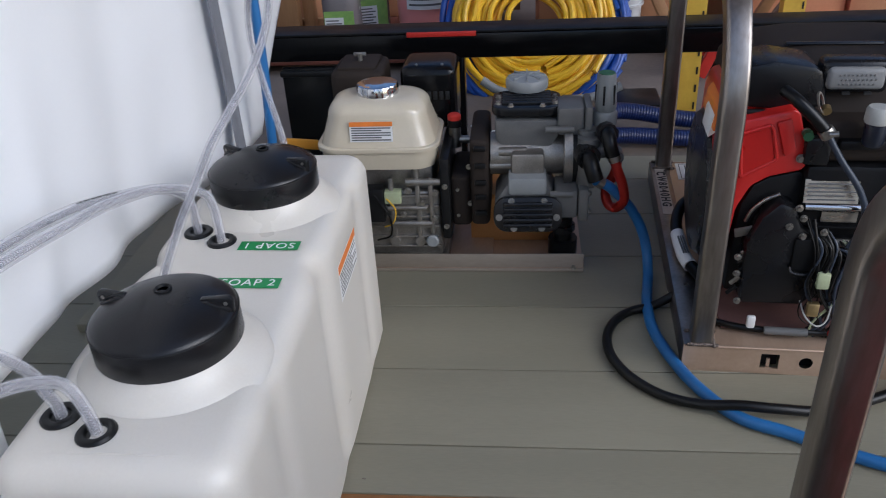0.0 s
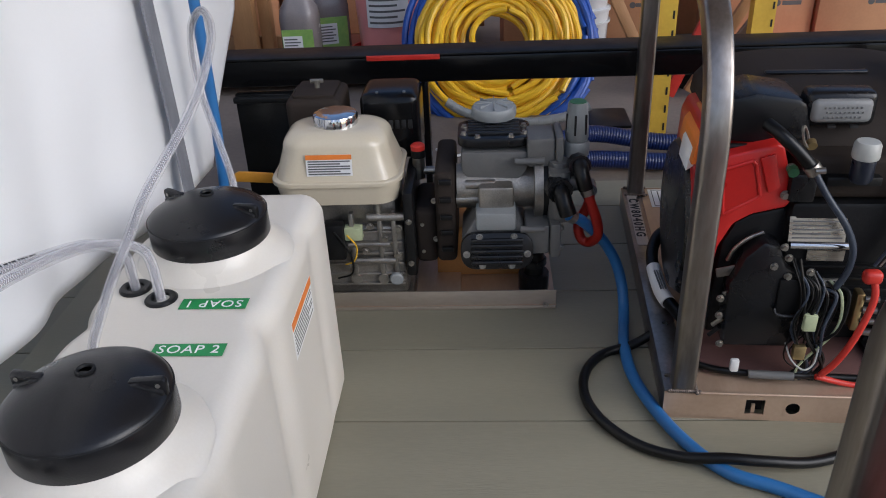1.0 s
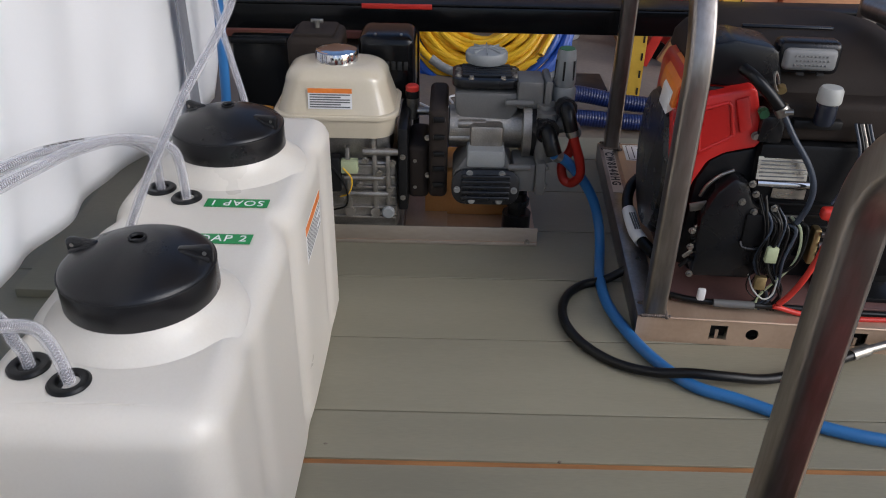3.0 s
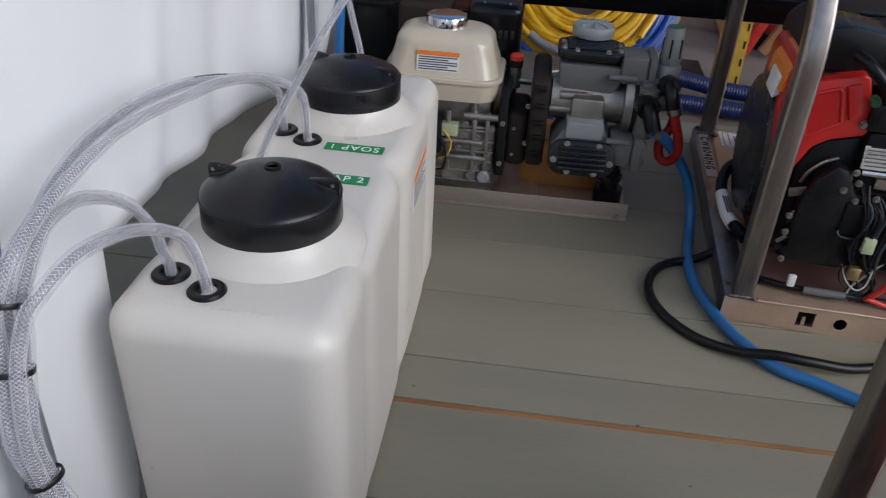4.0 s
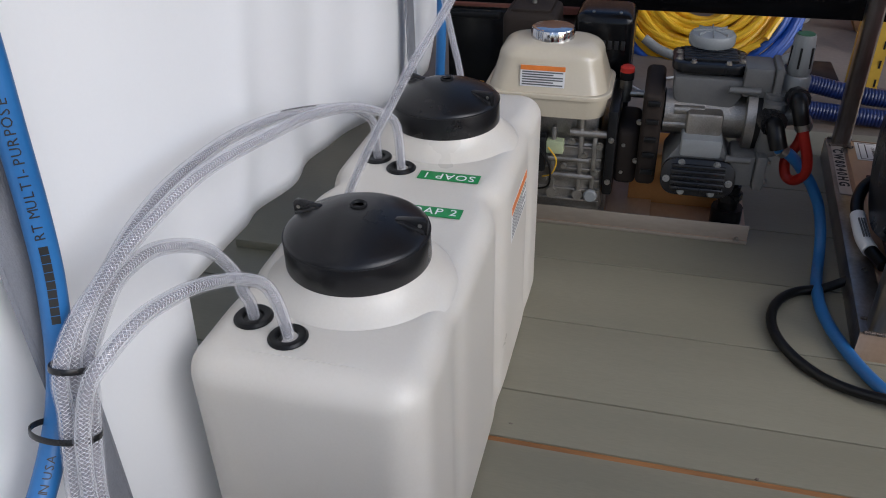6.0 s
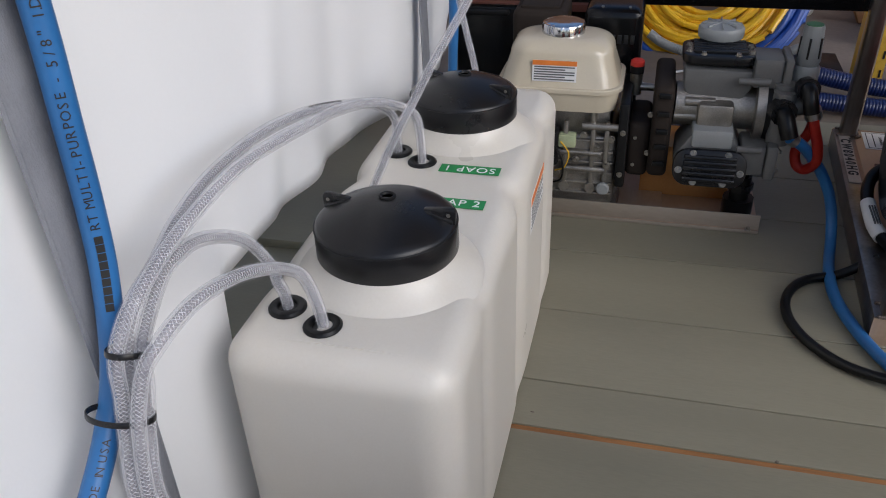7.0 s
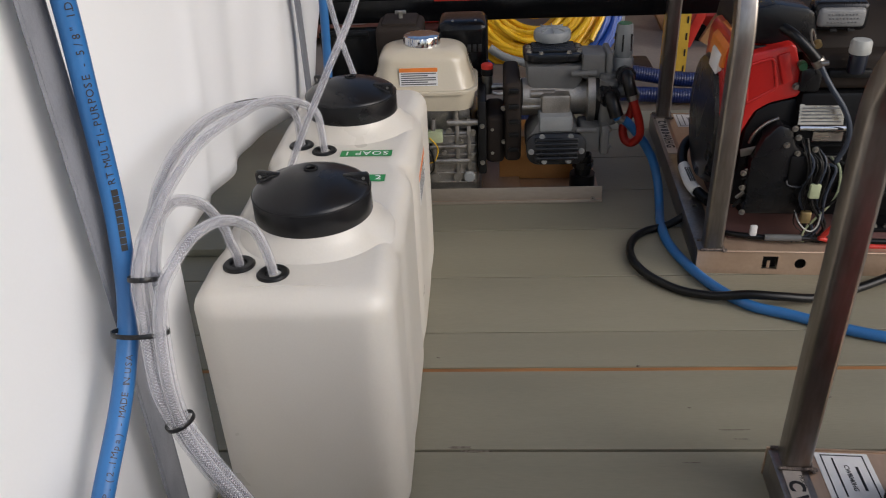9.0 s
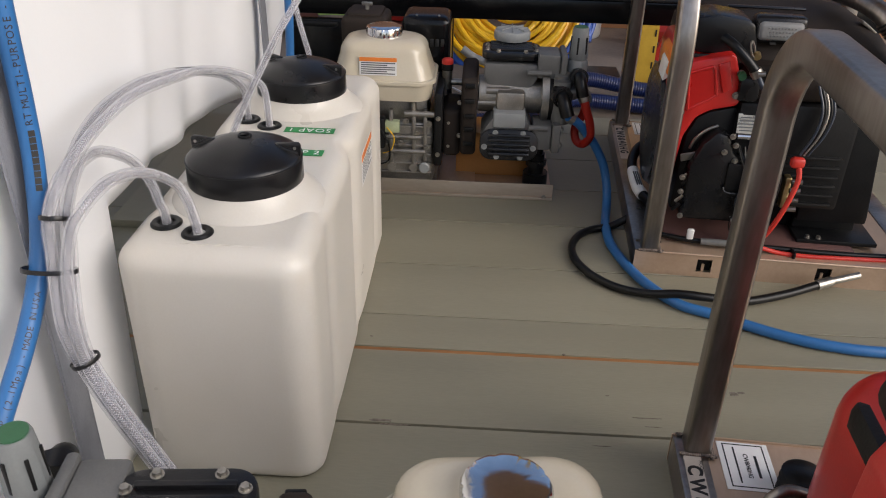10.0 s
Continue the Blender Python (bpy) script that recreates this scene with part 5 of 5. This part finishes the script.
    P("silencer_foot", boxm(0.375, 0.555, 0.085, 0.22, 0.062, 0.072, bevel=0.002), SATIN_BLACK, sil)
    for x in (0.40, 0.425):
        P("foot_bolt", hexbolt(bmesh.new(), (x, 0.095, 0.072), (0, 0, 1), 0.005), BOLT, sil)
    P("silencer_leg", boxm(0.38, 0.52, 0.15, 0.20, 0.047, 0.11, bevel=0.002), SATIN_BLACK, sil)
    ex = P("exhaust_pipe", pipe([(0.40, 0.30, 0.585), (0.425, 0.20, 0.585), (0.455, 0.14, 0.565), (0.50, 0.12, 0.515), (0.53, 0.16, 0.45)], 0.021, n=18), STEEL, lab="ribbed metal pipe")
    for k in range(9):
        u = k / 8
        P("pipe_rib", rodm((0.455 + 0.045 * u, 0.140 - 0.020 * u, 0.565 - 0.050 * u), (0.458 + 0.045 * u, 0.139 - 0.020 * u, 0.562 - 0.050 * u), 0.0245), SATIN_BLACK, ex)
    # dark loom tube and tag by the side rail
    tail = P("drain_hose", pipe([(0.13, 0.50, 0.12), (0.085, 0.49, 0.13), (0.045, 0.46, 0.125), (0.026, 0.42, 0.11), (0.022, 0.37, 0.095), (0.032, 0.30, 0.075), (0.062, 0.22, 0.068)], 0.013, n=14), RUBBER, lab="black drain hose with white tag")
    P("white_tag", pipe([(0.0225, 0.368, 0.095), (0.026, 0.335, 0.0855), (0.032, 0.30, 0.0755), (0.042, 0.268, 0.071)], 0.0152, n=16), LABEL_WHITE, tail, "white printed sleeve")
    tm = pose(0.0285, 0.320, 0.0955, 15, 0, 10)
    for k in range(3):
        P("tag_bar", moved(boxm(-0.006 + 0.005 * k, -0.0035 + 0.005 * k, -0.030, 0.022, 0.0, 0.0035), tm), INK_GREY, tail, smooth=False)
    return unit


def loft(levels):
    """A closed skin over rounded rectangles, each given as z, x0, x1, y0, y1 and corner radius."""
    bm = bmesh.new()
    rings = []
    for z, x0, x1, y0, y1, rc in levels:
        rings.append([bm.verts.new(((x0 + x1) / 2 + a, (y0 + y1) / 2 + b, z)) for a, b in rect_profile(x1 - x0, y1 - y0, rc, 8)])
    n = len(rings[0])
    for a, b in zip(rings, rings[1:]):
        for k in range(n):
            bm.faces.new((a[k], a[(k + 1) % n], b[(k + 1) % n], b[k]))
    bm.faces.new(rings[0][::-1])
    bm.faces.new(rings[-1])
    return bm


# cowl red made deeper, to paint the shade of the recess
RED_DEEP = mat("red_recess_shade", (0.44, 0.014, 0.011), (0.38, 0.011, 0.009), rough=0.28, scale=6)
STRIP = mat("tan_strip", (0.60, 0.54, 0.47), rough=0.4, metal=0.3, scale=12)
REDDISH = mat("dusty_red_brown_plate", (0.13, 0.06, 0.05), (0.09, 0.045, 0.04), rough=0.6, scale=8)
BRASSY = mat("brass", (0.55, 0.42, 0.2), (0.42, 0.31, 0.15), rough=0.35, metal=0.9, scale=40)
INKBLUE = mat("dark_navy_plastic", (0.012, 0.016, 0.028), rough=0.3, scale=12)
GREY_GRIP = mat("grey_grip_plastic", (0.21, 0.21, 0.205), (0.18, 0.18, 0.175), rough=0.45, scale=14)
GREY_PALE = mat("pale_grey_plastic", (0.42, 0.42, 0.39), (0.36, 0.36, 0.33), rough=0.45, scale=14)
SLATE = mat("slate_rubber", (0.035, 0.045, 0.065), rough=0.4, scale=14)
PLATE = mat("scratched_silver_foil", (0.62, 0.58, 0.5), (0.35, 0.32, 0.28), rough=0.28, metal=0.9, scale=35, fine=200, stretch=(0.3, 1, 2))
FAR_AT, NEAR_AT = pose(0.312, 1.247, 0, 0, 0, -3.4), pose(0.228, -0.197, 0, 0, 0, -3.4)
far_washer = washer("pressure_washer", FAR_AT, "pressure washer with red engine in a bare steel hoop frame")
near_washer = copy_thing(far_washer, NEAR_AT)
near_pump = copy_thing(far_pump, pose(-0.206, 0.092, 0, 0, 0, 185) @ Matrix.Diagonal((0.93, 0.93, 0.93, 1)))

# ---- hoses on the deck ----
floor_hose = thing("floor_hose", Matrix.Identity(4), "blue rubber hose curling over the deck from the pump", "hose")
part("hose_wall", pipe([(0.163, 1.54, 0.262), (0.190, 1.553, 0.243), (0.220, 1.578, 0.205), (0.249, 1.597, 0.163), (0.274, 1.600, 0.115), (0.288, 1.590, 0.065), (0.290, 1.560, 0.028), (0.284, 1.515, 0.0125), (0.275, 1.45, 0.0115), (0.275, 1.359, 0.0115), (0.298, 1.261, 0.0115), (0.335, 1.173, 0.0115), (0.388, 1.101, 0.0115),
                        (0.46, 1.065, 0.0115), (0.56, 1.01, 0.0115), (0.66, 0.975, 0.0115), (0.78, 0.962, 0.0115), (0.95, 0.98, 0.0115), (1.2, 1.02, 0.0115), (1.6, 1.0, 0.0115)], 0.0113, n=20), BLUE, floor_hose)
part("hose_clamp", rodm((0.165, 1.541, 0.261), (0.176, 1.545, 0.253), 0.0135), BOLT, floor_hose, "zinc hose clamp")
jet = thing("pressure_hose", Matrix.Identity(4), "black rubber pressure hose looping over the deck", "hose")
part("hose_wall", pipe([(0.36, 1.46, 0.055), (0.325, 1.455, 0.03), (0.285, 1.445, 0.012), (0.235, 1.425, 0.0105), (0.198, 1.385, 0.0105), (0.180, 1.33, 0.0105), (0.184, 1.27, 0.0105), (0.212, 1.21, 0.0105), (0.262, 1.16, 0.0105), (0.325, 1.127, 0.018), (0.385, 1.112, 0.0305),
                        (0.45, 1.108, 0.0275), (0.53, 1.118, 0.016), (0.62, 1.145, 0.020), (0.70, 1.175, 0.03)], 0.0095, n=18), RUBBER, jet)
part("ferrule", rodm((0.70, 1.175, 0.03), (0.735, 1.187, 0.035), 0.0115), BOLT, jet, "zinc crimped ferrule")
part("hose_tail", rodm((0.735, 1.187, 0.035), (0.80, 1.205, 0.043), 0.008), BOLT, jet)
red_hose = thing("red_hose", Matrix.Identity(4), "red rubber hose hanging from the pump fitting", "hose")
part("hose_wall", pipe([(0.197, 1.556, 0.312), (0.208, 1.555, 0.278), (0.222, 1.56, 0.238), (0.227, 1.570, 0.200), (0.214, 1.590, 0.172), (0.197, 1.60, 0.178), (0.192, 1.606, 0.210), (0.208, 1.608, 0.243), (0.212, 1.604, 0.275), (0.206, 1.602, 0.293)], 0.0105, n=16), RED, red_hose)
part("hose_clamp", rodm((0.1975, 1.556, 0.312), (0.2025, 1.553, 0.298), 0.013), BOLT, red_hose, "zinc hose clamp")
near_red = copy_thing(red_hose, near_pump.matrix_world @ far_pump.matrix_world.inverted())
suction = thing("suction_hose", Matrix.Identity(4), "two ribbed dark blue suction hoses lying behind the frame", "hose")


def ribbed(points, r, material, parent, pitch=0.008):
    path = smooth_path(points, 24)
    bm = bmesh.new()
    fr = frames_along(path)
    rings, s = [], 0.0
    fine = []
    for (a, b) in zip(path, path[1:]):
        n = max(1, int((b - a).length / (pitch / 3)))
        fine += [a.lerp(b, k / n) for k in range(n)]
    prof = ring_profile(1.0, 14)
    for i, (q, d, nn, sd) in enumerate(frames_along(fine)):
        rr = r * (1.0 if i % 3 else 0.94)
        rings.append([bm.verts.new(q + sd * a * rr + nn * b * rr) for a, b in prof])
    for a, b in zip(rings, rings[1:]):
        for k in range(14):
            bm.faces.new((a[k], a[(k + 1) % 14], b[(k + 1) % 14], b[k]))
    return part("ribbed_wall", bm, material, parent)


ribbed([(-0.30, 2.02, 0.03), (0.0, 2.05, 0.03), (0.25, 2.38, 0.09), (0.55, 2.42, 0.05), (1.0, 2.40, 0.04), (1.6, 2.4, 0.04)], 0.026, DARK_BLUE, suction)
ribbed([(-0.20, 2.00, 0.05), (0.02, 2.06, 0.06), (0.25, 2.34, 0.03), (0.55, 2.36, 0.012), (1.0, 2.34, 0.012), (1.6, 2.33, 0.012)], 0.026, DARK_BLUE, suction)

# ---- behind the beam ----
crate = thing("black_cabinet", pose(-0.70, 2.11, 0), "black steel cabinet behind the engine", "cabinet")
part("carcass", boxm(0.05, 0.24, 0, 0.03, 0.0, 0.338, bevel=0.006), GLOSS_BLACK, crate)
part("top_flange", boxm(0.05, 0.20, -0.02, 0.0, 0.318, 0.335, bevel=0.005), SATIN_BLACK, crate)
part("lower_flange", boxm(0.05, 0.24, -0.018, 0.0, 0.10, 0.115, bevel=0.004), SATIN_BLACK, crate)

GZ = -0.02
REDWOOD = mat("red_brown_board", (0.16, 0.05, 0.03), (0.12, 0.035, 0.02), rough=0.6, scale=6, stretch=(0.3, 2, 1))
TAPE = mat("brown_packing_tape", (0.32, 0.2, 0.11), rough=0.3, scale=20)


def hose_coil(name, cx, cy, cz, r0, r1, count, hose_r, material, seed, label, lean=62):
    """A loose coil of hose, each turn a little off the others."""
    rng = random.Random(seed)
    ob = thing(name, pose(cx, cy, cz, lean, 0, 0), label, "hose")
    for t in range(count):
        r = r0 + (r1 - r0) * rng.random() ** 0.8
        ox, oy = 0.045 * (rng.random() - 0.5), 0.045 * (rng.random() - 0.5)
        tx, ty, lift = 0.16 * (rng.random() - 0.5), 0.16 * (rng.random() - 0.5), 0.07 * (rng.random() - 0.5)
        squash, turn = 0.10 * (rng.random() - 0.5), rng.random() * 6.28
        pts = []
        for k in range(11):
            a = turn + 2 * math.pi * k / 10 * 0.985
            x, y = ox + r * (1 + squash) * math.cos(a), oy + r * (1 - squash) * math.sin(a)
            pts.append((x, y, lift + tx * x + ty * y + 0.010 * math.sin(3 * a + t)))
        part("turn", pipe(pts, hose_r, steps=5, n=9), material, ob)
    return ob


hose_coil("yellow_hose_coil", 0.045, 3.02, 0.200, 0.10, 0.295, 40, 0.0115, YELLOW, 3, "coil of glossy yellow air hose leaning behind the beam", 58)
hose_coil("blue_hose_coil", 0.068, 3.06, 0.190, 0.285, 0.355, 14, 0.0125, BLUE2, 8, "coil of blue hose behind the yellow coil", 58)
ghose = thing("grey_corrugated_hose", Matrix.Identity(4), "grey corrugated hose lying across the coil's foot", "hose")
ribbed([(-0.13, 2.74, 0.085), (-0.07, 2.73, 0.05), (0.04, 2.72, 0.022), (0.16, 2.72, 0.012), (0.28, 2.74, 0.022), (0.36, 2.76, 0.05)], 0.016, GREY_LIGHT, ghose, 0.007)
cord = thing("extension_cable", Matrix.Identity(4), "thin white extension cable on the concrete", "cable")
part("cable_sheath", pipe([(-0.16, 2.55, -0.01), (-0.10, 2.50, -0.014), (-0.05, 2.55, -0.012), (-0.06, 2.62, -0.012), (0.0, 2.66, -0.012)], 0.004, n=8), WHITE_PLASTIC, cord)


def pail(name, x, y, z, r, h, body, lid_material, label):
    ob = thing(name, pose(x, y, z), label, "pail")
    part("body", lathe([(r * 0.86, 0), (r * 0.9, 0.01), (r * 0.985, h * 0.80), (r * 1.0, h)], 44), body, ob)
    part("rim", lathe([(r * 0.99, h * 0.80), (r * 1.07, h * 0.81), (r * 1.07, h * 0.845), (r * 1.0, h * 0.85)], 44), lid_material, ob)
    part("lid", lathe([(r * 1.06, h), (r * 1.06, h + 0.012), (r * 0.98, h + 0.016), (r * 0.3, h + 0.013)], 44), lid_material, ob)
    return ob


pk = pail("pink_pail", -0.385, 3.42, 0.065, 0.135, 0.34, PINK, WHITE_PLASTIC, "translucent pail of pink soap in a red tray")
tray = thing("red_tray", pose(-0.385, 3.42, 0.049), "red plastic tray under the pink pail", "tray")
part("dish", lathe([(0.150, 0), (0.165, 0.006), (0.172, 0.045), (0.164, 0.045), (0.155, 0.012), (0.02, 0.010)], 44), RED, tray)
for k, (x, y) in enumerate(((0.405, 3.42),)):
    pl = pail("white_pail", x, y, GZ + 0.002, 0.098, 0.24, WHITE_PLASTIC, WHITE_PLASTIC, "stack of white plastic pails")
    pl2 = pail("white_pail", x, y, 0.236, 0.100, 0.26, WHITE_PLASTIC, WHITE_PLASTIC, "stack of white plastic pails")


def label_arc(r, z0, z1, a0, a1):
    bm = bmesh.new()
    last = None
    for a in np.linspace(radians(a0), radians(a1), 16):
        pair = [bm.verts.new((rr * math.cos(a), rr * math.sin(a), z)) for rr, z in ((r, z0), (r, z1), (r + 0.0008, z1), (r + 0.0008, z0))]
        if last:
            for k in range(4):
                bm.faces.new((last[k], last[(k + 1) % 4], pair[(k + 1) % 4], pair[k]))
        last = pair
    return bm


lb = part("paper_label", label_arc(0.1355, 0.14, 0.27, 238, 312), LABEL_WHITE, pk, "white printed label")
for k in range(5):
    part("text_bar", label_arc(0.1365, 0.155 + 0.022 * k, 0.163 + 0.022 * k, 243, 305 - 14 * (k % 2)), INK_GREY, lb)


def jug(x, y, z, label):
    ob = thing("jug", pose(x, y, z), label, "jug", "jugs on the shelf")
    bm = bmesh.new()
    rings = []
    for s, zz in ((0.92, 0), (1, 0.012), (1, 0.20), (0.93, 0.235), (0.6, 0.28), (0.28, 0.31), (0.26, 0.335)):
        rings.append([bm.verts.new((a * s, b * s, zz)) for a, b in rect_profile(0.150, 0.150, 0.045, 5)])
    n = len(rings[0])
    for a, b in zip(rings, rings[1:]):
        for k in range(n):
            bm.faces.new((a[k], a[(k + 1) % n], b[(k + 1) % n], b[k]))
    bm.faces.new(rings[0][::-1])
    bm.faces.new(rings[-1])
    part("bottle", bm, JUG, ob)
    part("cap", rodm((0, 0, 0.335), (0, 0, 0.36), 0.024), GREEN_PLASTIC, ob)
    lab = part("printed_label", boxm(-0.062, 0.062, -0.0765, -0.0755, 0.02, 0.165), LIME, ob, "pale green printed label", smooth=False)
    part("label_block", boxm(-0.060, 0.018, -0.0772, -0.0766, 0.055, 0.14), LABEL_WHITE, lab, smooth=False)
    for k in range(6):
        part("text_bar", boxm(-0.055, 0.01 - 0.012 * (k % 2), -0.0778, -0.0773, 0.065 + 0.012 * k, 0.070 + 0.012 * k), INK_GREY, lab, smooth=False)
    return ob


j = jug(-0.735, 3.34, 0.049, "smoky grey soap jug with a green and white label")
copy_thing(j, pose(-0.645, 3.53, 0.049, 0, 0, 14))
shelf = thing("low_bench", pose(0, 3.6, 0), "low brown board bench holding jugs and pails", "bench")
part("board", boxm(-1.9, -0.14, -0.42, 0.5, 0.02, 0.048, bevel=0.003), REDWOOD, shelf)
for x in (-1.7, -0.25):
    part("leg", boxm(x - 0.04, x + 0.04, -0.1, 0.35, -0.02, 0.02, bevel=0.003), REDWOOD, shelf)


def carton(x, y, z, w, d, h, turn, label):
    ob = thing("carton", pose(x, y, z, 0, 0, turn), label, "carton", "cartons")
    part("box", boxm(-w / 2, w / 2, -d / 2, d / 2, 0, h, bevel=0.003), CARD, ob)
    part("tape_strip", boxm(-0.03, 0.03, -d / 2 - 0.0008, d / 2 + 0.0008, h - 0.08, h + 0.0008), TAPE, ob, smooth=False)
    part("flap_seam", boxm(-w / 2 + 0.004, w / 2 - 0.004, -0.0015, 0.0015, h + 0.0006, h + 0.0016), INK_GREY, ob, smooth=False)
    part("printed_mark", boxm(w * 0.16, w * 0.40, -d / 2 - 0.0009, -d / 2 - 0.0002, h * 0.47, h * 0.50), INK_GREY, ob, smooth=False)
    part("printed_mark", boxm(w * 0.16, w * 0.36, -d / 2 - 0.0009, -d / 2 - 0.0002, h * 0.40, h * 0.43), INK_GREY, ob, smooth=False)
    for f in (0.47, 0.40):
        part("printed_icon", moved(rodm((0, -d / 2 - 0.0009, 0), (0, -d / 2 - 0.0002, 0), 0.013, segments=16), pose(w * 0.11, 0, h * (f + 0.015))), INK_GREY, ob, smooth=False)
    return ob


CL = "closed brown cardboard carton in the garage"
for x, y, z, w, d, h, a in ((-1.15, 3.85, 0.049, 0.42, 0.32, 0.5, 2), (-0.68, 4.0, 0.049, 0.46, 0.34, 0.42, -3), (-0.20, 4.05, 0.049, 0.40, 0.34, 0.45, 1), (0.86, 4.05, GZ, 0.24, 0.30, 0.52, 0), (1.135, 3.62, GZ, 0.375, 0.34, 0.56, 0), (1.88, 3.75, GZ, 0.42, 0.36, 0.55, -1),
                           (2.35, 3.8, GZ, 0.45, 0.36, 0.40, -2), (2.35, 3.8, 0.385, 0.45, 0.36, 0.36, 1), (0.26, 3.74, GZ, 0.36, 0.30, 0.46, 2), (0.60, 3.72, GZ, 0.26, 0.30, 0.52, -2), (1.495, 3.60, GZ, 0.33, 0.34, 0.56, 1)):
    carton(x, y, z, w, d, h, a, CL)


def upright(x, y, w, h, label):
    """A yellow perforated rack upright with its folded edges and slots."""
    ob = thing("rack_upright", pose(x, y, GZ), label, "rack post", "rack posts")
    part("web", boxm(0, w, 0, 0.003, 0, h), YELLOW_PAINT, ob, smooth=False)
    for x0 in (0.0, w - 0.003):
        part("flange", boxm(x0, x0 + 0.003, 0.003, 0.05, 0, h), YELLOW_PAINT, ob, smooth=False)
    for k in range(int(h / 0.06)):
        part("slot", boxm(w - 0.013, w - 0.007, -0.0012, -0.0002, 0.03 + 0.06 * k, 0.055 + 0.06 * k), INK, ob, smooth=False)
    return ob


UL = "scuffed yellow steel rack upright with slots"
upright(0.505, 2.62, 0.085, 2.0, UL)
upright(0.925, 2.95, 0.075, 2.0, UL)
bar = thing("rack_beam", Matrix.Identity(4), "pale timber batten leaning in the garage", "batten")
part("batten", boxm(-0.022, 0.022, -0.015, 0.015, 0, 0.9, bevel=0.003), PINE, bar)
bar.matrix_world = pose(0.66, 3.3, GZ + 0.005, -25, -22, 10)
for k, (x, y, a, b, mtl, lab) in enumerate(((0.72, 3.0, 24, -8, RED, "red painted tool handle leaning in the garage"), (0.80, 3.04, 30, -5, PINE, "pale wooden handle leaning in the garage"), (0.86, 3.08, 34, -4, STEEL, "grey steel blade leaning in the garage"))):
    t = thing("long_tool", pose(x - 0.05, y, GZ + 0.004, b, a, 0), lab, "tool", "leaning tools")
    part("shaft", boxm(-0.02, 0.02, -0.012, 0.012, 0.012, 0.62, bevel=0.004), mtl, t)
jack = thing("red_trolley", pose(0.86, 3.2, GZ), "low red steel trolley on the concrete", "trolley")
part("bed", boxm(-0.16, 0.5, -0.06, 0.25, 0.05, 0.10, bevel=0.008), RED, jack)
for x in (-0.1, 0.4):
    part("wheel", rodm((x, -0.085, 0.035), (x, -0.055, 0.035), 0.035), RUBBER, jack)
mat_ob = part("rubber_mat", boxm(0.30, 0.50, 2.72, 2.90, GZ, GZ + 0.010, bevel=0.003), SATIN_BLACK)
tagged(mat_ob, "small black rubber pad on the concrete", "pad")
wrap = thing("pine_post", pose(-1.02, 3.5, GZ), "pale timber posts behind the beam", "post")
part("post", boxm(-0.05, 0.05, 0, 0.06, 0, 2.2, bevel=0.004), PINE, wrap)
part("post", boxm(0.06, 0.11, 0.05, 0.11, 0, 2.2, bevel=0.004), PINE, wrap)
part("brace", boxm(-0.2, 0.14, 0.12, 0.15, 0.0, 0.12, bevel=0.003), PINE, wrap)
